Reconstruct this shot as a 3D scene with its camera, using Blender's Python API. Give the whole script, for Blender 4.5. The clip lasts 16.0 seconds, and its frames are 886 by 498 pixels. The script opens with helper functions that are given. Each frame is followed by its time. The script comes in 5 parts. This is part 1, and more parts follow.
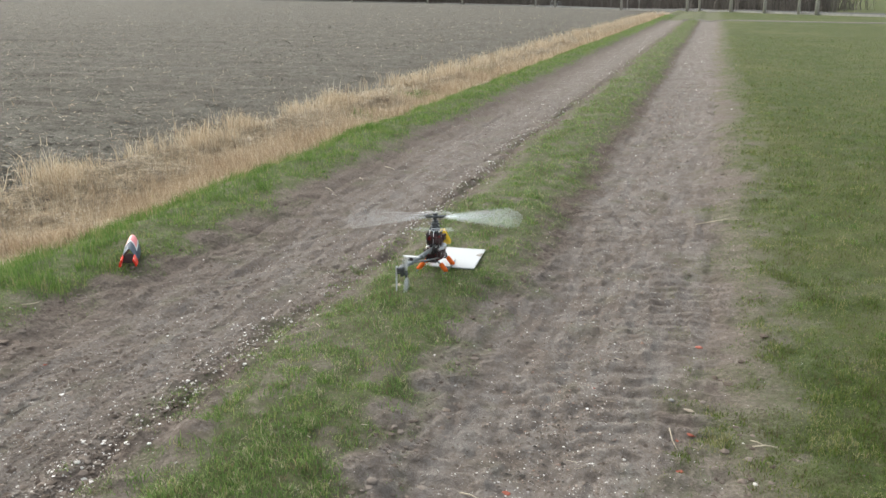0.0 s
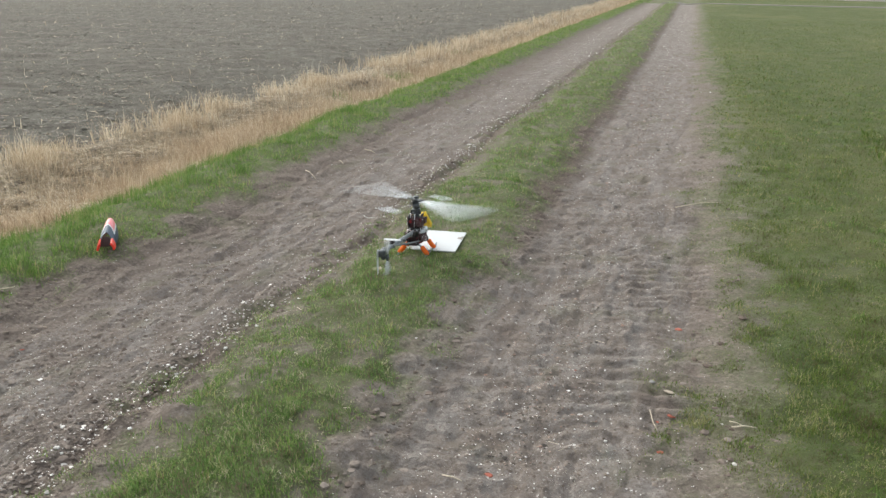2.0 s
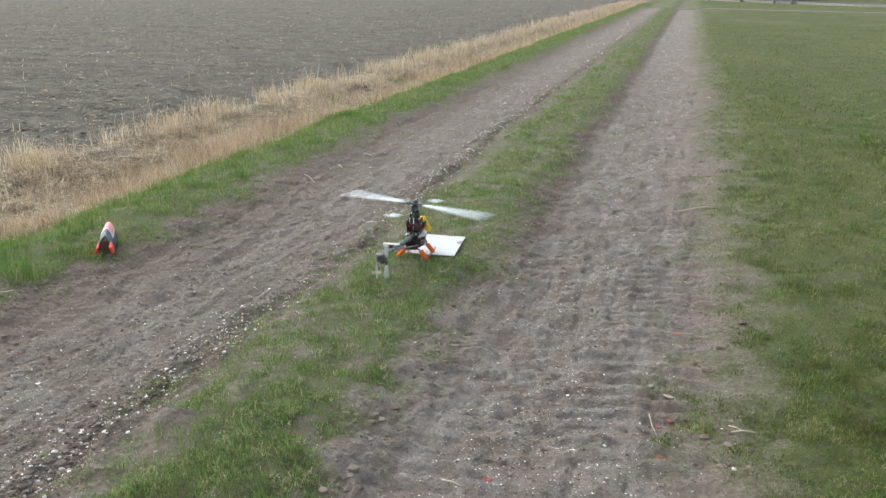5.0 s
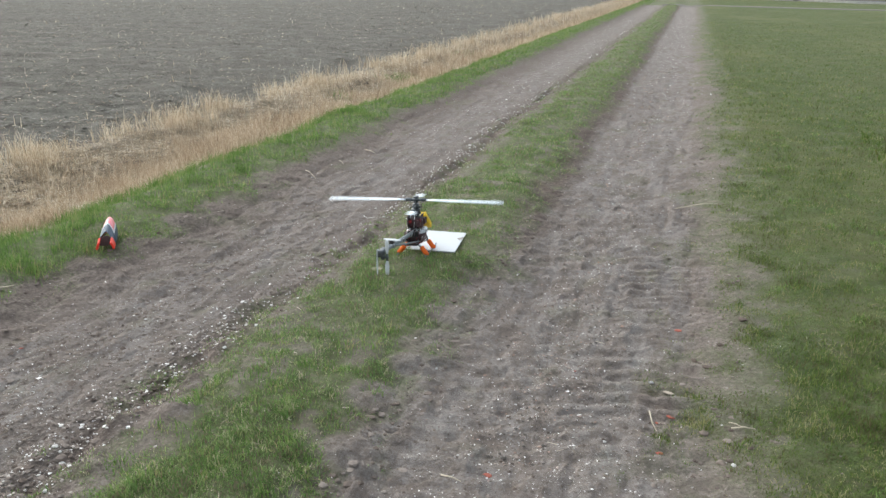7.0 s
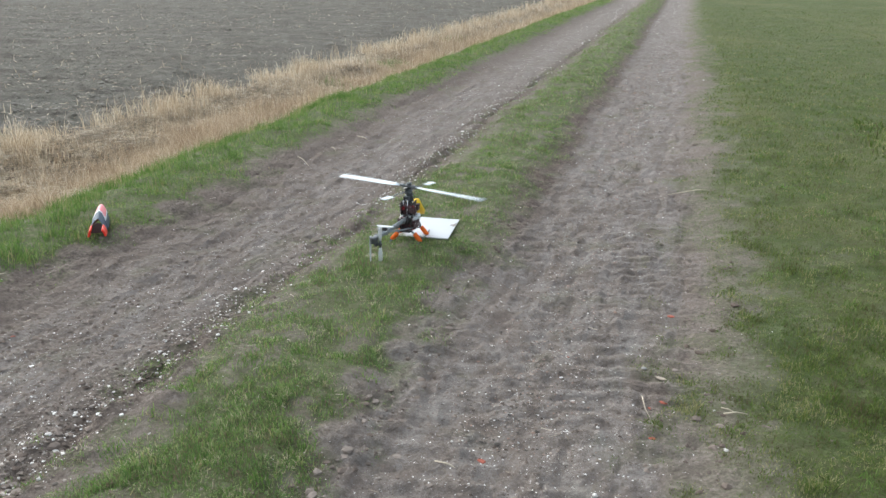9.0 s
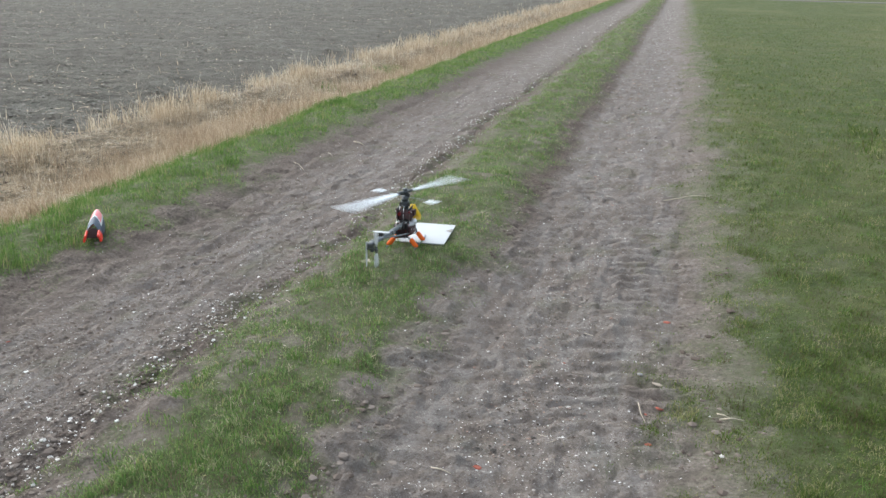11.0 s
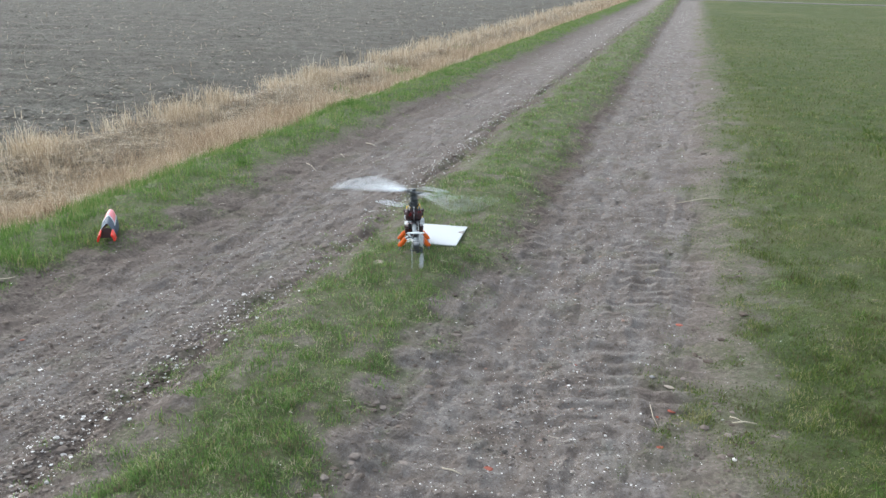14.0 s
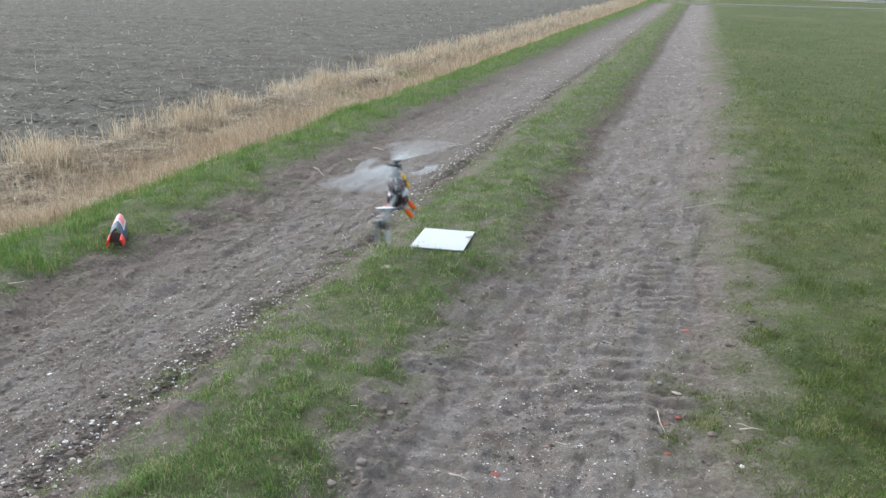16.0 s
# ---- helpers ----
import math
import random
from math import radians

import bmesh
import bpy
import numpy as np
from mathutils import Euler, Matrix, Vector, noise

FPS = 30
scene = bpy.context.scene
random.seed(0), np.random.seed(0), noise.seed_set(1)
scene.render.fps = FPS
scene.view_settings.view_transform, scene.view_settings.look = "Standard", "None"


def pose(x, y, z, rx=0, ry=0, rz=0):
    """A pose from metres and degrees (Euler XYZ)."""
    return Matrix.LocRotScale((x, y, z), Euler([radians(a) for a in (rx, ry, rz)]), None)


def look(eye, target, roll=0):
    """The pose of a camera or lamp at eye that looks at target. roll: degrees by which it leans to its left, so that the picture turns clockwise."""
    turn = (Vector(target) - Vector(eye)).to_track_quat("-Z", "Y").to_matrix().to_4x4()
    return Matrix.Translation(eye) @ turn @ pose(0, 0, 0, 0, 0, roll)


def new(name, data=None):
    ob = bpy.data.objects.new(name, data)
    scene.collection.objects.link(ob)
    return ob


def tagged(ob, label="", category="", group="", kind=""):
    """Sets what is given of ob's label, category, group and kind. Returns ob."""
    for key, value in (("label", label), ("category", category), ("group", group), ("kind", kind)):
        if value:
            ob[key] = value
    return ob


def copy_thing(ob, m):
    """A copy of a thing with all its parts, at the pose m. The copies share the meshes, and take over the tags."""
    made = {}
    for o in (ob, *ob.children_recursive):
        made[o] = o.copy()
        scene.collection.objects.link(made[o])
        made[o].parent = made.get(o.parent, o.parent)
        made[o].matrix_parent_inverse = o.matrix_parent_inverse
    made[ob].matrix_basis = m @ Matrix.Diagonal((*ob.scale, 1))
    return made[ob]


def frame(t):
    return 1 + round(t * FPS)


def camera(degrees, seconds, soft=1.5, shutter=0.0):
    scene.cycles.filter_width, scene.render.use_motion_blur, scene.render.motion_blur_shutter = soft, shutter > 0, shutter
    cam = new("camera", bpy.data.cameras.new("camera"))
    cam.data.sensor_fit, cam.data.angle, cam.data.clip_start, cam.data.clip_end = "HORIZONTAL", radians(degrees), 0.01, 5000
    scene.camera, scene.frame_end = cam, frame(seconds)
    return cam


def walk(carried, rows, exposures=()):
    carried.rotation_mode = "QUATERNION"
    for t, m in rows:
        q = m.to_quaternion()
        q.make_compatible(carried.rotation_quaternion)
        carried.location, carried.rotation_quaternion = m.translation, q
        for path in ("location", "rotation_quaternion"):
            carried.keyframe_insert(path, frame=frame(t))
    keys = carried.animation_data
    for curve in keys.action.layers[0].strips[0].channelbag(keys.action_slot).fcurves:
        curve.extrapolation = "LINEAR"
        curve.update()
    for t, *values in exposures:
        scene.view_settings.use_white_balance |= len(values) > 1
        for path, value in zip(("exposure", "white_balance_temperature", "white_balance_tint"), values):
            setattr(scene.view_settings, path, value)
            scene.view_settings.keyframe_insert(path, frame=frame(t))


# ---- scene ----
cam = camera(55, 16.0, soft=1.45, shutter=0.7)

# seconds, eye x, y, z, yaw to the left of the track, pitch, roll (degrees)
CAMERA_ROWS = (
    (0.0, 0.016, -0.008, 1.456, 17.25, -16.48, -0.38),
    (0.5, 0.020, -0.001, 1.456, 17.15, -17.16, -0.57),
    (1.0, 0.017, -0.004, 1.451, 17.00, -17.20, -0.45),
    (1.5, 0.015, 0.002, 1.467, 16.25, -16.98, 0.17),
    (2.0, 0.006, -0.005, 1.454, 15.81, -17.62, -0.05),
    (2.5, 0.006, -0.008, 1.454, 15.89, -17.51, -0.11),
    (3.0, 0.007, -0.002, 1.452, 16.15, -17.62, -0.14),
    (3.5, 0.005, -0.003, 1.452, 16.39, -17.84, -0.26),
    (4.0, 0.002, -0.004, 1.458, 15.91, -17.48, -0.18),
    (4.2, 0.002, -0.004, 1.457, 15.72, -17.25, -0.14),
    (6.5, 0.006, -0.003, 1.449, 15.91, -17.51, 0.31),
    (7.0, 0.006, -0.003, 1.449, 15.80, -17.55, 0.17),
    (7.5, 0.004, -0.000, 1.451, 15.35, -17.94, 0.40),
    (8.0, 0.004, -0.004, 1.450, 15.13, -17.82, 0.36),
    (8.5, 0.004, -0.001, 1.451, 15.38, -17.94, 0.21),
    (9.0, 0.003, -0.001, 1.449, 15.28, -18.46, 0.20),
    (9.2, 0.003, -0.001, 1.449, 14.91, -18.07, 0.22),
    (11.3, 0.002, -0.001, 1.451, 14.99, -18.11, 0.38),
    (11.5, 0.002, -0.001, 1.451, 14.99, -18.26, 0.39),
    (12.0, 0.002, -0.003, 1.455, 15.40, -18.10, 0.45),
    (12.5, 0.000, 0.000, 1.450, 15.91, -18.22, 0.23),
    (13.0, 0.004, 0.001, 1.447, 15.82, -18.26, 0.23),
    (13.5, 0.000, 0.000, 1.451, 15.63, -18.17, 0.32),
    (14.0, -0.001, -0.004, 1.447, 15.78, -17.96, 0.42),
    (14.5, 0.002, -0.003, 1.450, 16.14, -18.25, 0.48),
    (15.0, 0.004, -0.001, 1.450, 16.25, -18.03, 0.31),
    (15.5, 0.002, -0.004, 1.449, 16.23, -17.62, 0.25),
    (16.0, 0.001, -0.007, 1.455, 16.32, -17.71, 0.34),
)
walk(cam, [(t, pose(x, y, z, 90 + pitch, 0, yaw) @ pose(0, 0, 0, 0, 0, roll)) for t, x, y, z, yaw, pitch, roll in CAMERA_ROWS],
     exposures=[(0.0, 1.125, 6640, 4), (4.0, 1.125, 6440, 4), (7.0, 1.125, 6210, 4), (9.0, 1.125, 6140, 4), (12.5, 1.125, 5990, 4), (14.5, 1.125, 5890, 4), (16.0, 1.125, 5880, 4)])

# ---- light: an overcast evening sky ----
world = bpy.data.worlds.new("overcast_sky")
world.use_nodes = True
scene.world = world
wn, wl = world.node_tree.nodes, world.node_tree.links
sky = wn.new("ShaderNodeTexSky")
sky.sky_type, sky.sun_disc = "NISHITA", False
sky.sun_elevation, sky.sun_rotation = radians(38), radians(-60)
sky.air_density, sky.dust_density = 1.0, 3.0
grey = wn.new("ShaderNodeHueSaturation")
grey.inputs["Saturation"].default_value = 0.33
wl.new(sky.outputs["Color"], grey.inputs["Color"])
background = wn["Background"]
background.inputs["Strength"].default_value = 0.142
wl.new(grey.outputs["Color"], background.inputs["Color"])

sun = new("sun", bpy.data.lights.new("sun", "SUN"))
sun.data.energy, sun.data.angle, sun.data.color = 0.6, radians(60), (1.0, 0.95, 0.88)
sun.matrix_world = look((-30, 20, 45), (0, 5, 0))


# ---- materials ----
def shader(name, roughness=0.8, metallic=0.0, specular=0.3):
    m = bpy.data.materials.new(name)
    m.use_nodes = True
    nodes, links = m.node_tree.nodes, m.node_tree.links
    bsdf = nodes["Principled BSDF"]
    bsdf.inputs["Roughness"].default_value = roughness
    bsdf.inputs["Metallic"].default_value = metallic
    bsdf.inputs["Specular IOR Level"].default_value = specular
    return m, nodes, links, bsdf


def noise_node(nodes, links, scale, detail=6.0, rough=0.6, coords="Object", stretch=None):
    tex = nodes.new("ShaderNodeTexCoord")
    n = nodes.new("ShaderNodeTexNoise")
    n.inputs["Scale"].default_value, n.inputs["Detail"].default_value, n.inputs["Roughness"].default_value = scale, detail, rough
    if stretch:
        mapping = nodes.new("ShaderNodeMapping")
        mapping.inputs["Scale"].default_value = stretch
        links.new(tex.outputs[coords], mapping.inputs["Vector"])
        links.new(mapping.outputs["Vector"], n.inputs["Vector"])
    else:
        links.new(tex.outputs[coords], n.inputs["Vector"])
    return n.outputs["Fac"]


def ramp(nodes, links, fac, stops):
    r = nodes.new("ShaderNodeValToRGB")
    e = r.color_ramp.elements
    while len(e) < len(stops):
        e.new(0.5)
    for el, (p, c) in zip(e, stops):
        el.position, el.color = p, (*c, 1)
    links.new(fac, r.inputs["Fac"])
    return r.outputs["Color"]


def mix(nodes, links, fac, a, b, kind="MIX"):
    n = nodes.new("ShaderNodeMix")
    n.data_type, n.blend_type = "RGBA", kind
    for value, sock in ((fac, n.inputs[0]), (a, n.inputs[6]), (b, n.inputs[7])):
        if isinstance(value, (int, float)):
            sock.default_value = value
        elif isinstance(value, tuple):
            sock.default_value = (*value, 1)
        else:
            links.new(value, sock)
    return n.outputs[2]


def maths(nodes, links, kind, a, b):
    n = nodes.new("ShaderNodeMath")
    n.operation, n.use_clamp = kind, False
    for value, sock in ((a, n.inputs[0]), (b, n.inputs[1])):
        if isinstance(value, (int, float)):
            sock.default_value = value
        else:
            links.new(value, sock)
    return n.outputs[0]


def bump(nodes, links, bsdf, height, strength, distance):
    b = nodes.new("ShaderNodeBump")
    b.inputs["Strength"].default_value, b.inputs["Distance"].default_value = strength, distance
    links.new(height, b.inputs["Height"])
    links.new(b.outputs["Normal"], bsdf.inputs["Normal"])


def plain(name, colour, dark=0.7, scale=30.0, roughness=0.6, metallic=0.0, relief=0.15, depth=0.002, specular=0.4):
    """A painted, moulded or metal surface with dirt at two scales and fine relief."""
    m, nodes, links, bsdf = shader(name, roughness, metallic, specular)
    big = noise_node(nodes, links, scale, 4)
    fine = noise_node(nodes, links, scale * 9, 3)
    c = ramp(nodes, links, big, [(0.3, tuple(v * dark for v in colour)), (0.65, colour)])
    c = mix(nodes, links, maths(nodes, links, "MULTIPLY", fine, 0.25), c, tuple(v * 0.6 for v in colour))
    links.new(c, bsdf.inputs["Base Color"])
    rough = nodes.new("ShaderNodeMapRange")
    rough.inputs["To Min"].default_value, rough.inputs["To Max"].default_value = roughness * 0.8, min(1, roughness * 1.25)
    links.new(big, rough.inputs["Value"])
    links.new(rough.outputs["Result"], bsdf.inputs["Roughness"])
    bump(nodes, links, bsdf, fine, relief, depth)
    return m


def strewn(name, stops, roughness=0.85, scale=4.0, patch=0.25, specular=0.2, through_light=0.0):
    """Many small pieces in one mesh: each takes its own colour, and patches a metre wide shift it."""
    m, nodes, links, bsdf = shader(name, roughness, 0.0, specular)
    geo = nodes.new("ShaderNodeNewGeometry")
    wide = noise_node(nodes, links, scale, 3)
    shifted = maths(nodes, links, "ADD", geo.outputs["Random Per Island"],
                    maths(nodes, links, "MULTIPLY", maths(nodes, links, "SUBTRACT", wide, 0.5), patch * 4))
    links.new(ramp(nodes, links, shifted, stops), bsdf.inputs["Base Color"])
    if through_light:
        leafy = nodes.new("ShaderNodeBsdfTranslucent")
        both = nodes.new("ShaderNodeMixShader")
        both.inputs[0].default_value = through_light
        links.new(bsdf.inputs["Base Color"].links[0].from_socket, leafy.inputs["Color"])
        links.new(bsdf.outputs[0], both.inputs[1])
        links.new(leafy.outputs[0], both.inputs[2])
        links.new(both.outputs[0], nodes["Material Output"].inputs["Surface"])
    return m


def ground_material():
    m, nodes, links, bsdf = shader("earth_and_turf", 0.95, 0.0, 0.15)

    def mask(name):
        a = nodes.new("ShaderNodeAttribute")
        a.attribute_name = name
        return a.outputs["Fac"]

    fine = noise_node(nodes, links, 60, 8, 0.7)
    grit = noise_node(nodes, links, 240, 4, 0.7)
    mid = noise_node(nodes, links, 7, 6, 0.65)
    wide = noise_node(nodes, links, 1.1, 5, 0.6)
    along = noise_node(nodes, links, 3.0, 5, 0.6, stretch=(3.0, 0.5, 1.0))

    earth = ramp(nodes, links, fine, [(0.34, (0.115, 0.092, 0.078)), (0.5, (0.195, 0.162, 0.141)), (0.64, (0.28, 0.242, 0.216))])
    dry = ramp(nodes, links, grit, [(0.36, (0.14, 0.119, 0.106)), (0.5, (0.235, 0.207, 0.19)), (0.64, (0.375, 0.347, 0.325))])
    dust = maths(nodes, links, "MULTIPLY", mask("gravel"), ramp(nodes, links, along, [(0.32, (0.15,) * 3), (0.62, (1.0,) * 3)]))
    track = mix(nodes, links, dust, earth, dry)
    track = mix(nodes, links, ramp(nodes, links, mid, [(0.4, (0.0,) * 3), (0.62, (0.7,) * 3)]), track, (0.155, 0.124, 0.106))
    pale = ramp(nodes, links, noise_node(nodes, links, 5.0, 6, 0.7, stretch=(2.2, 0.8, 1.0)), [(0.46, (0.0,) * 3), (0.66, (0.6,) * 3)])
    track = mix(nodes, links, maths(nodes, links, "MULTIPLY", pale, maths(nodes, links, "ADD", mask("gravel"), 0.25)), track,
                ramp(nodes, links, fine, [(0.36, (0.195, 0.174, 0.16)), (0.62, (0.33, 0.31, 0.295))]))
    loamy = ramp(nodes, links, fine, [(0.36, (0.068, 0.05, 0.041)), (0.62, (0.185, 0.147, 0.125))])
    track = mix(nodes, links, mask("loam"), track, loamy)

    turf = ramp(nodes, links, fine, [(0.34, (0.105, 0.1, 0.06)), (0.52, (0.18, 0.165, 0.115)), (0.68, (0.27, 0.245, 0.19))])
    blotch = noise_node(nodes, links, 26, 5, 0.75)
    turf = mix(nodes, links, ramp(nodes, links, blotch, [(0.4, (0.0,) * 3), (0.58, (0.85,) * 3)]), turf, (0.1, 0.135, 0.045))
    turf = mix(nodes, links, ramp(nodes, links, mid, [(0.42, (0.0,) * 3), (0.62, (0.6,) * 3)]), turf, (0.085, 0.112, 0.042))
    turf = mix(nodes, links, ramp(nodes, links, wide, [(0.4, (0.0,) * 3), (0.7, (0.5,) * 3)]), turf, (0.125, 0.118, 0.075))
    field = ramp(nodes, links, fine, [(0.3, (0.085, 0.075, 0.06)), (0.5, (0.155, 0.14, 0.118)), (0.7, (0.235, 0.215, 0.18))])
    field = mix(nodes, links, ramp(nodes, links, noise_node(nodes, links, 0.9, 6, 0.75), [(0.42, (0.0,) * 3), (0.6, (0.75,) * 3)]), field, (0.2, 0.19, 0.165))
    field = mix(nodes, links, ramp(nodes, links, along, [(0.3, (0.0,) * 3), (0.7, (0.45,) * 3)]), field, (0.165, 0.15, 0.13))
    field = mix(nodes, links, ramp(nodes, links, noise_node(nodes, links, 2.6, 8, 0.75), [(0.42, (0.7,) * 3), (0.58, (0.0,) * 3)]), field, (0.1, 0.09, 0.074))
    straw = ramp(nodes, links, noise_node(nodes, links, 90, 6, 0.7, stretch=(0.3, 1.4, 1.0)),
                 [(0.36, (0.17, 0.135, 0.1)), (0.5, (0.29, 0.236, 0.176)), (0.64, (0.46, 0.385, 0.295))])
    c = mix(nodes, links, mask("turf"), track, turf)
    sward = ramp(nodes, links, blotch, [(0.38, (0.1, 0.094, 0.05)), (0.48, (0.062, 0.08, 0.025)), (0.6, (0.096, 0.122, 0.038))])
    tuft = noise_node(nodes, links, 3.2, 7, 0.72, stretch=(1.0, 0.7, 1.0))
    sward = mix(nodes, links, ramp(nodes, links, tuft, [(0.43, (0.85,) * 3), (0.53, (0.0,) * 3)]), sward, (0.058, 0.085, 0.024))
    sward = mix(nodes, links, ramp(nodes, links, tuft, [(0.55, (0.0,) * 3), (0.64, (0.6,) * 3)]), sward, (0.115, 0.126, 0.046))
    sward = mix(nodes, links, ramp(nodes, links, wide, [(0.48, (0.0,) * 3), (0.64, (0.8,) * 3)]), sward, (0.108, 0.116, 0.048))
    swathe = noise_node(nodes, links, 0.3, 5, 0.65, stretch=(1.0, 0.5, 1.0))
    sward = mix(nodes, links, ramp(nodes, links, swathe, [(0.5, (0.0,) * 3), (0.6, (0.8,) * 3)]), sward, (0.12, 0.122, 0.05))
    c = mix(nodes, links, maths(nodes, links, "MULTIPLY", mask("meadow"), 0.85), c, sward)
    c = mix(nodes, links, mask("straw"), c, straw)
    c = mix(nodes, links, mask("field"), c, field)
    links.new(c, bsdf.inputs["Base Color"])
    height = maths(nodes, links, "ADD", maths(nodes, links, "MULTIPLY", fine, 0.012), maths(nodes, links, "MULTIPLY", noise_node(nodes, links, 24, 4, 0.6), 0.03))
    height = maths(nodes, links, "ADD", height, maths(nodes, links, "MULTIPLY", grit, 0.004))
    tilled = maths(nodes, links, "MULTIPLY", mask("field"), noise_node(nodes, links, 7, 5, 0.65))
    height = maths(nodes, links, "ADD", height, maths(nodes, links, "MULTIPLY", tilled, 0.16))
    bump(nodes, links, bsdf, height, 0.9, 1.0)
    return m


EARTH = ground_material()
GRASS = strewn("grass_blades", [(0.0, (0.22, 0.175, 0.12)), (0.14, (0.16, 0.165, 0.08)), (0.32, (0.125, 0.215, 0.065)), (0.65, (0.205, 0.315, 0.1)), (0.9, (0.31, 0.35, 0.15)), (1.0, (0.48, 0.43, 0.3))], 0.6, 10.0, 0.5, 0.2, 0.35)
MEADOW = strewn("meadow_grass_blades", [(0.0, (0.128, 0.112, 0.055)), (0.15, (0.068, 0.102, 0.022)), (0.4, (0.094, 0.15, 0.03)), (0.68, (0.145, 0.193, 0.046)), (0.9, (0.205, 0.22, 0.072)), (1.0, (0.33, 0.31, 0.16))], 0.6, 5.0, 0.7, 0.2, 0.35)
LUSH = strewn("lush_grass_blades", [(0.0, (0.085, 0.165, 0.035)), (0.5, (0.165, 0.265, 0.065)), (0.9, (0.25, 0.335, 0.11)), (1.0, (0.38, 0.33, 0.17))], 0.55, 7.0, 0.4, 0.2, 0.35)
REED_RED = strewn("rusty_reed", [(0.0, (0.28, 0.2, 0.135)), (0.4, (0.47, 0.36, 0.25)), (0.8, (0.63, 0.515, 0.375)), (1.0, (0.74, 0.64, 0.5))], 0.8, 1.5, 0.2, 0.2, 0.3)
REED_PALE = strewn("bleached_reed", [(0.0, (0.34, 0.255, 0.17)), (0.35, (0.54, 0.43, 0.305)), (0.8, (0.7, 0.6, 0.45)), (1.0, (0.8, 0.72, 0.59))], 0.8, 1.5, 0.2, 0.2, 0.3)
STRAW = strewn("flattened_straw", [(0.0, (0.15, 0.122, 0.094)), (0.4, (0.28, 0.232, 0.175)), (0.8, (0.42, 0.355, 0.275)), (1.0, (0.7, 0.62, 0.51))], 0.85, 1.0, 0.2)
CHIPS = strewn("shell_and_stone_chips", [(0.0, (0.12, 0.1, 0.085)), (0.4, (0.25, 0.215, 0.19)), (0.7, (0.39, 0.35, 0.315)), (0.86, (0.74, 0.71, 0.68)), (1.0, (0.86, 0.84, 0.81))], 0.7, 3.0, 0.1)
RUBBLE = strewn("mixed_gravel", [(0.0, (0.08, 0.07, 0.062)), (0.35, (0.16, 0.135, 0.118)), (0.6, (0.25, 0.21, 0.185)), (0.8, (0.34, 0.22, 0.17)), (1.0, (0.42, 0.38, 0.34))], 0.85, 3.0, 0.1)
CLOD = strewn("crumbled_earth", [(0.0, (0.115, 0.09, 0.075)), (0.5, (0.175, 0.142, 0.122)), (1.0, (0.25, 0.212, 0.186))], 0.95, 3.0, 0.15, 0.1)
FIELD_CLOD = strewn("field_clods", [(0.0, (0.15, 0.138, 0.118)), (0.5, (0.2, 0.187, 0.162)), (1.0, (0.29, 0.272, 0.238))], 0.95, 0.4, 0.2, 0.1)
TWIGS = strewn("bare_twigs", [(0.0, (0.11, 0.096, 0.088)), (0.6, (0.17, 0.15, 0.138)), (1.0, (0.24, 0.215, 0.19))], 0.9, 0.3, 0.2, 0.1)
BARK = plain("grey_green_bark", (0.5, 0.48, 0.44), 0.65, 6, 0.95, 0, 0.8, 0.02, 0.1)
ASPHALT = plain("worn_asphalt", (0.11, 0.108, 0.105), 0.8, 3, 0.95, 0, 0.4, 0.006, 0.2)
CONCRETE = plain("pale_concrete", (0.3, 0.29, 0.27), 0.7, 3, 0.9, 0, 0.4, 0.006, 0.2)
LANE_MAT = plain("pale_gravel_lane", (0.2, 0.186, 0.168), 0.7, 4, 0.95, 0, 0.4, 0.006, 0.1)
WHITE_BOARD = plain("white_laminate", (0.53, 0.545, 0.57), 0.93, 8, 0.4, 0, 0.05, 0.001)
CHIPBOARD = plain("exposed_chipboard", (0.33, 0.3, 0.27), 0.6, 60, 0.9, 0, 0.5, 0.002)
BLACK_PLASTIC = plain("black_carbon_plate", (0.036, 0.033, 0.035), 0.6, 40, 0.4, 0, 0.1)
GREY_METAL = plain("grey_aluminium", (0.33, 0.35, 0.37), 0.7, 40, 0.35, 0.9, 0.05)
DARK_METAL = plain("dark_metal", (0.13, 0.14, 0.15), 0.6, 40, 0.4, 0.7, 0.1)
# blade white carries the sky's bluish reflection in its base colour
BLADE_WHITE = plain("white_fibreglass", (0.74, 0.8, 0.86), 0.94, 15, 0.3, 0, 0.03)
PALE_PLASTIC = plain("milky_plastic", (0.62, 0.64, 0.66), 0.85, 20, 0.45, 0, 0.05)
GREY_PLASTIC = plain("grey_blue_plastic", (0.19, 0.22, 0.24), 0.75, 30, 0.4, 0, 0.05)
YELLOW = plain("yellow_shrink_wrap", (0.85, 0.55, 0.015), 0.85, 25, 0.35, 0, 0.05)
ORANGE = plain("orange_foam", (0.9, 0.16, 0.015), 0.8, 60, 0.7, 0, 0.2)
PINK_WIRE = plain("pink_white_lead", (0.6, 0.42, 0.42), 0.8, 40, 0.5, 0, 0.05)
RED_WIRE = plain("dark_red_wire", (0.28, 0.02, 0.025), 0.6, 60, 0.45, 0, 0.05)
BROWN_PART = plain("brown_servo_case", (0.085, 0.042, 0.045), 0.6, 60, 0.5, 0, 0.05)
CANOPY_RED = plain("coral_red_paint", (0.88, 0.25, 0.28), 0.8, 14, 0.3, 0, 0.03)
CANOPY_FLAP = plain("signal_red_paint", (0.95, 0.06, 0.035), 0.85, 14, 0.3, 0, 0.03)
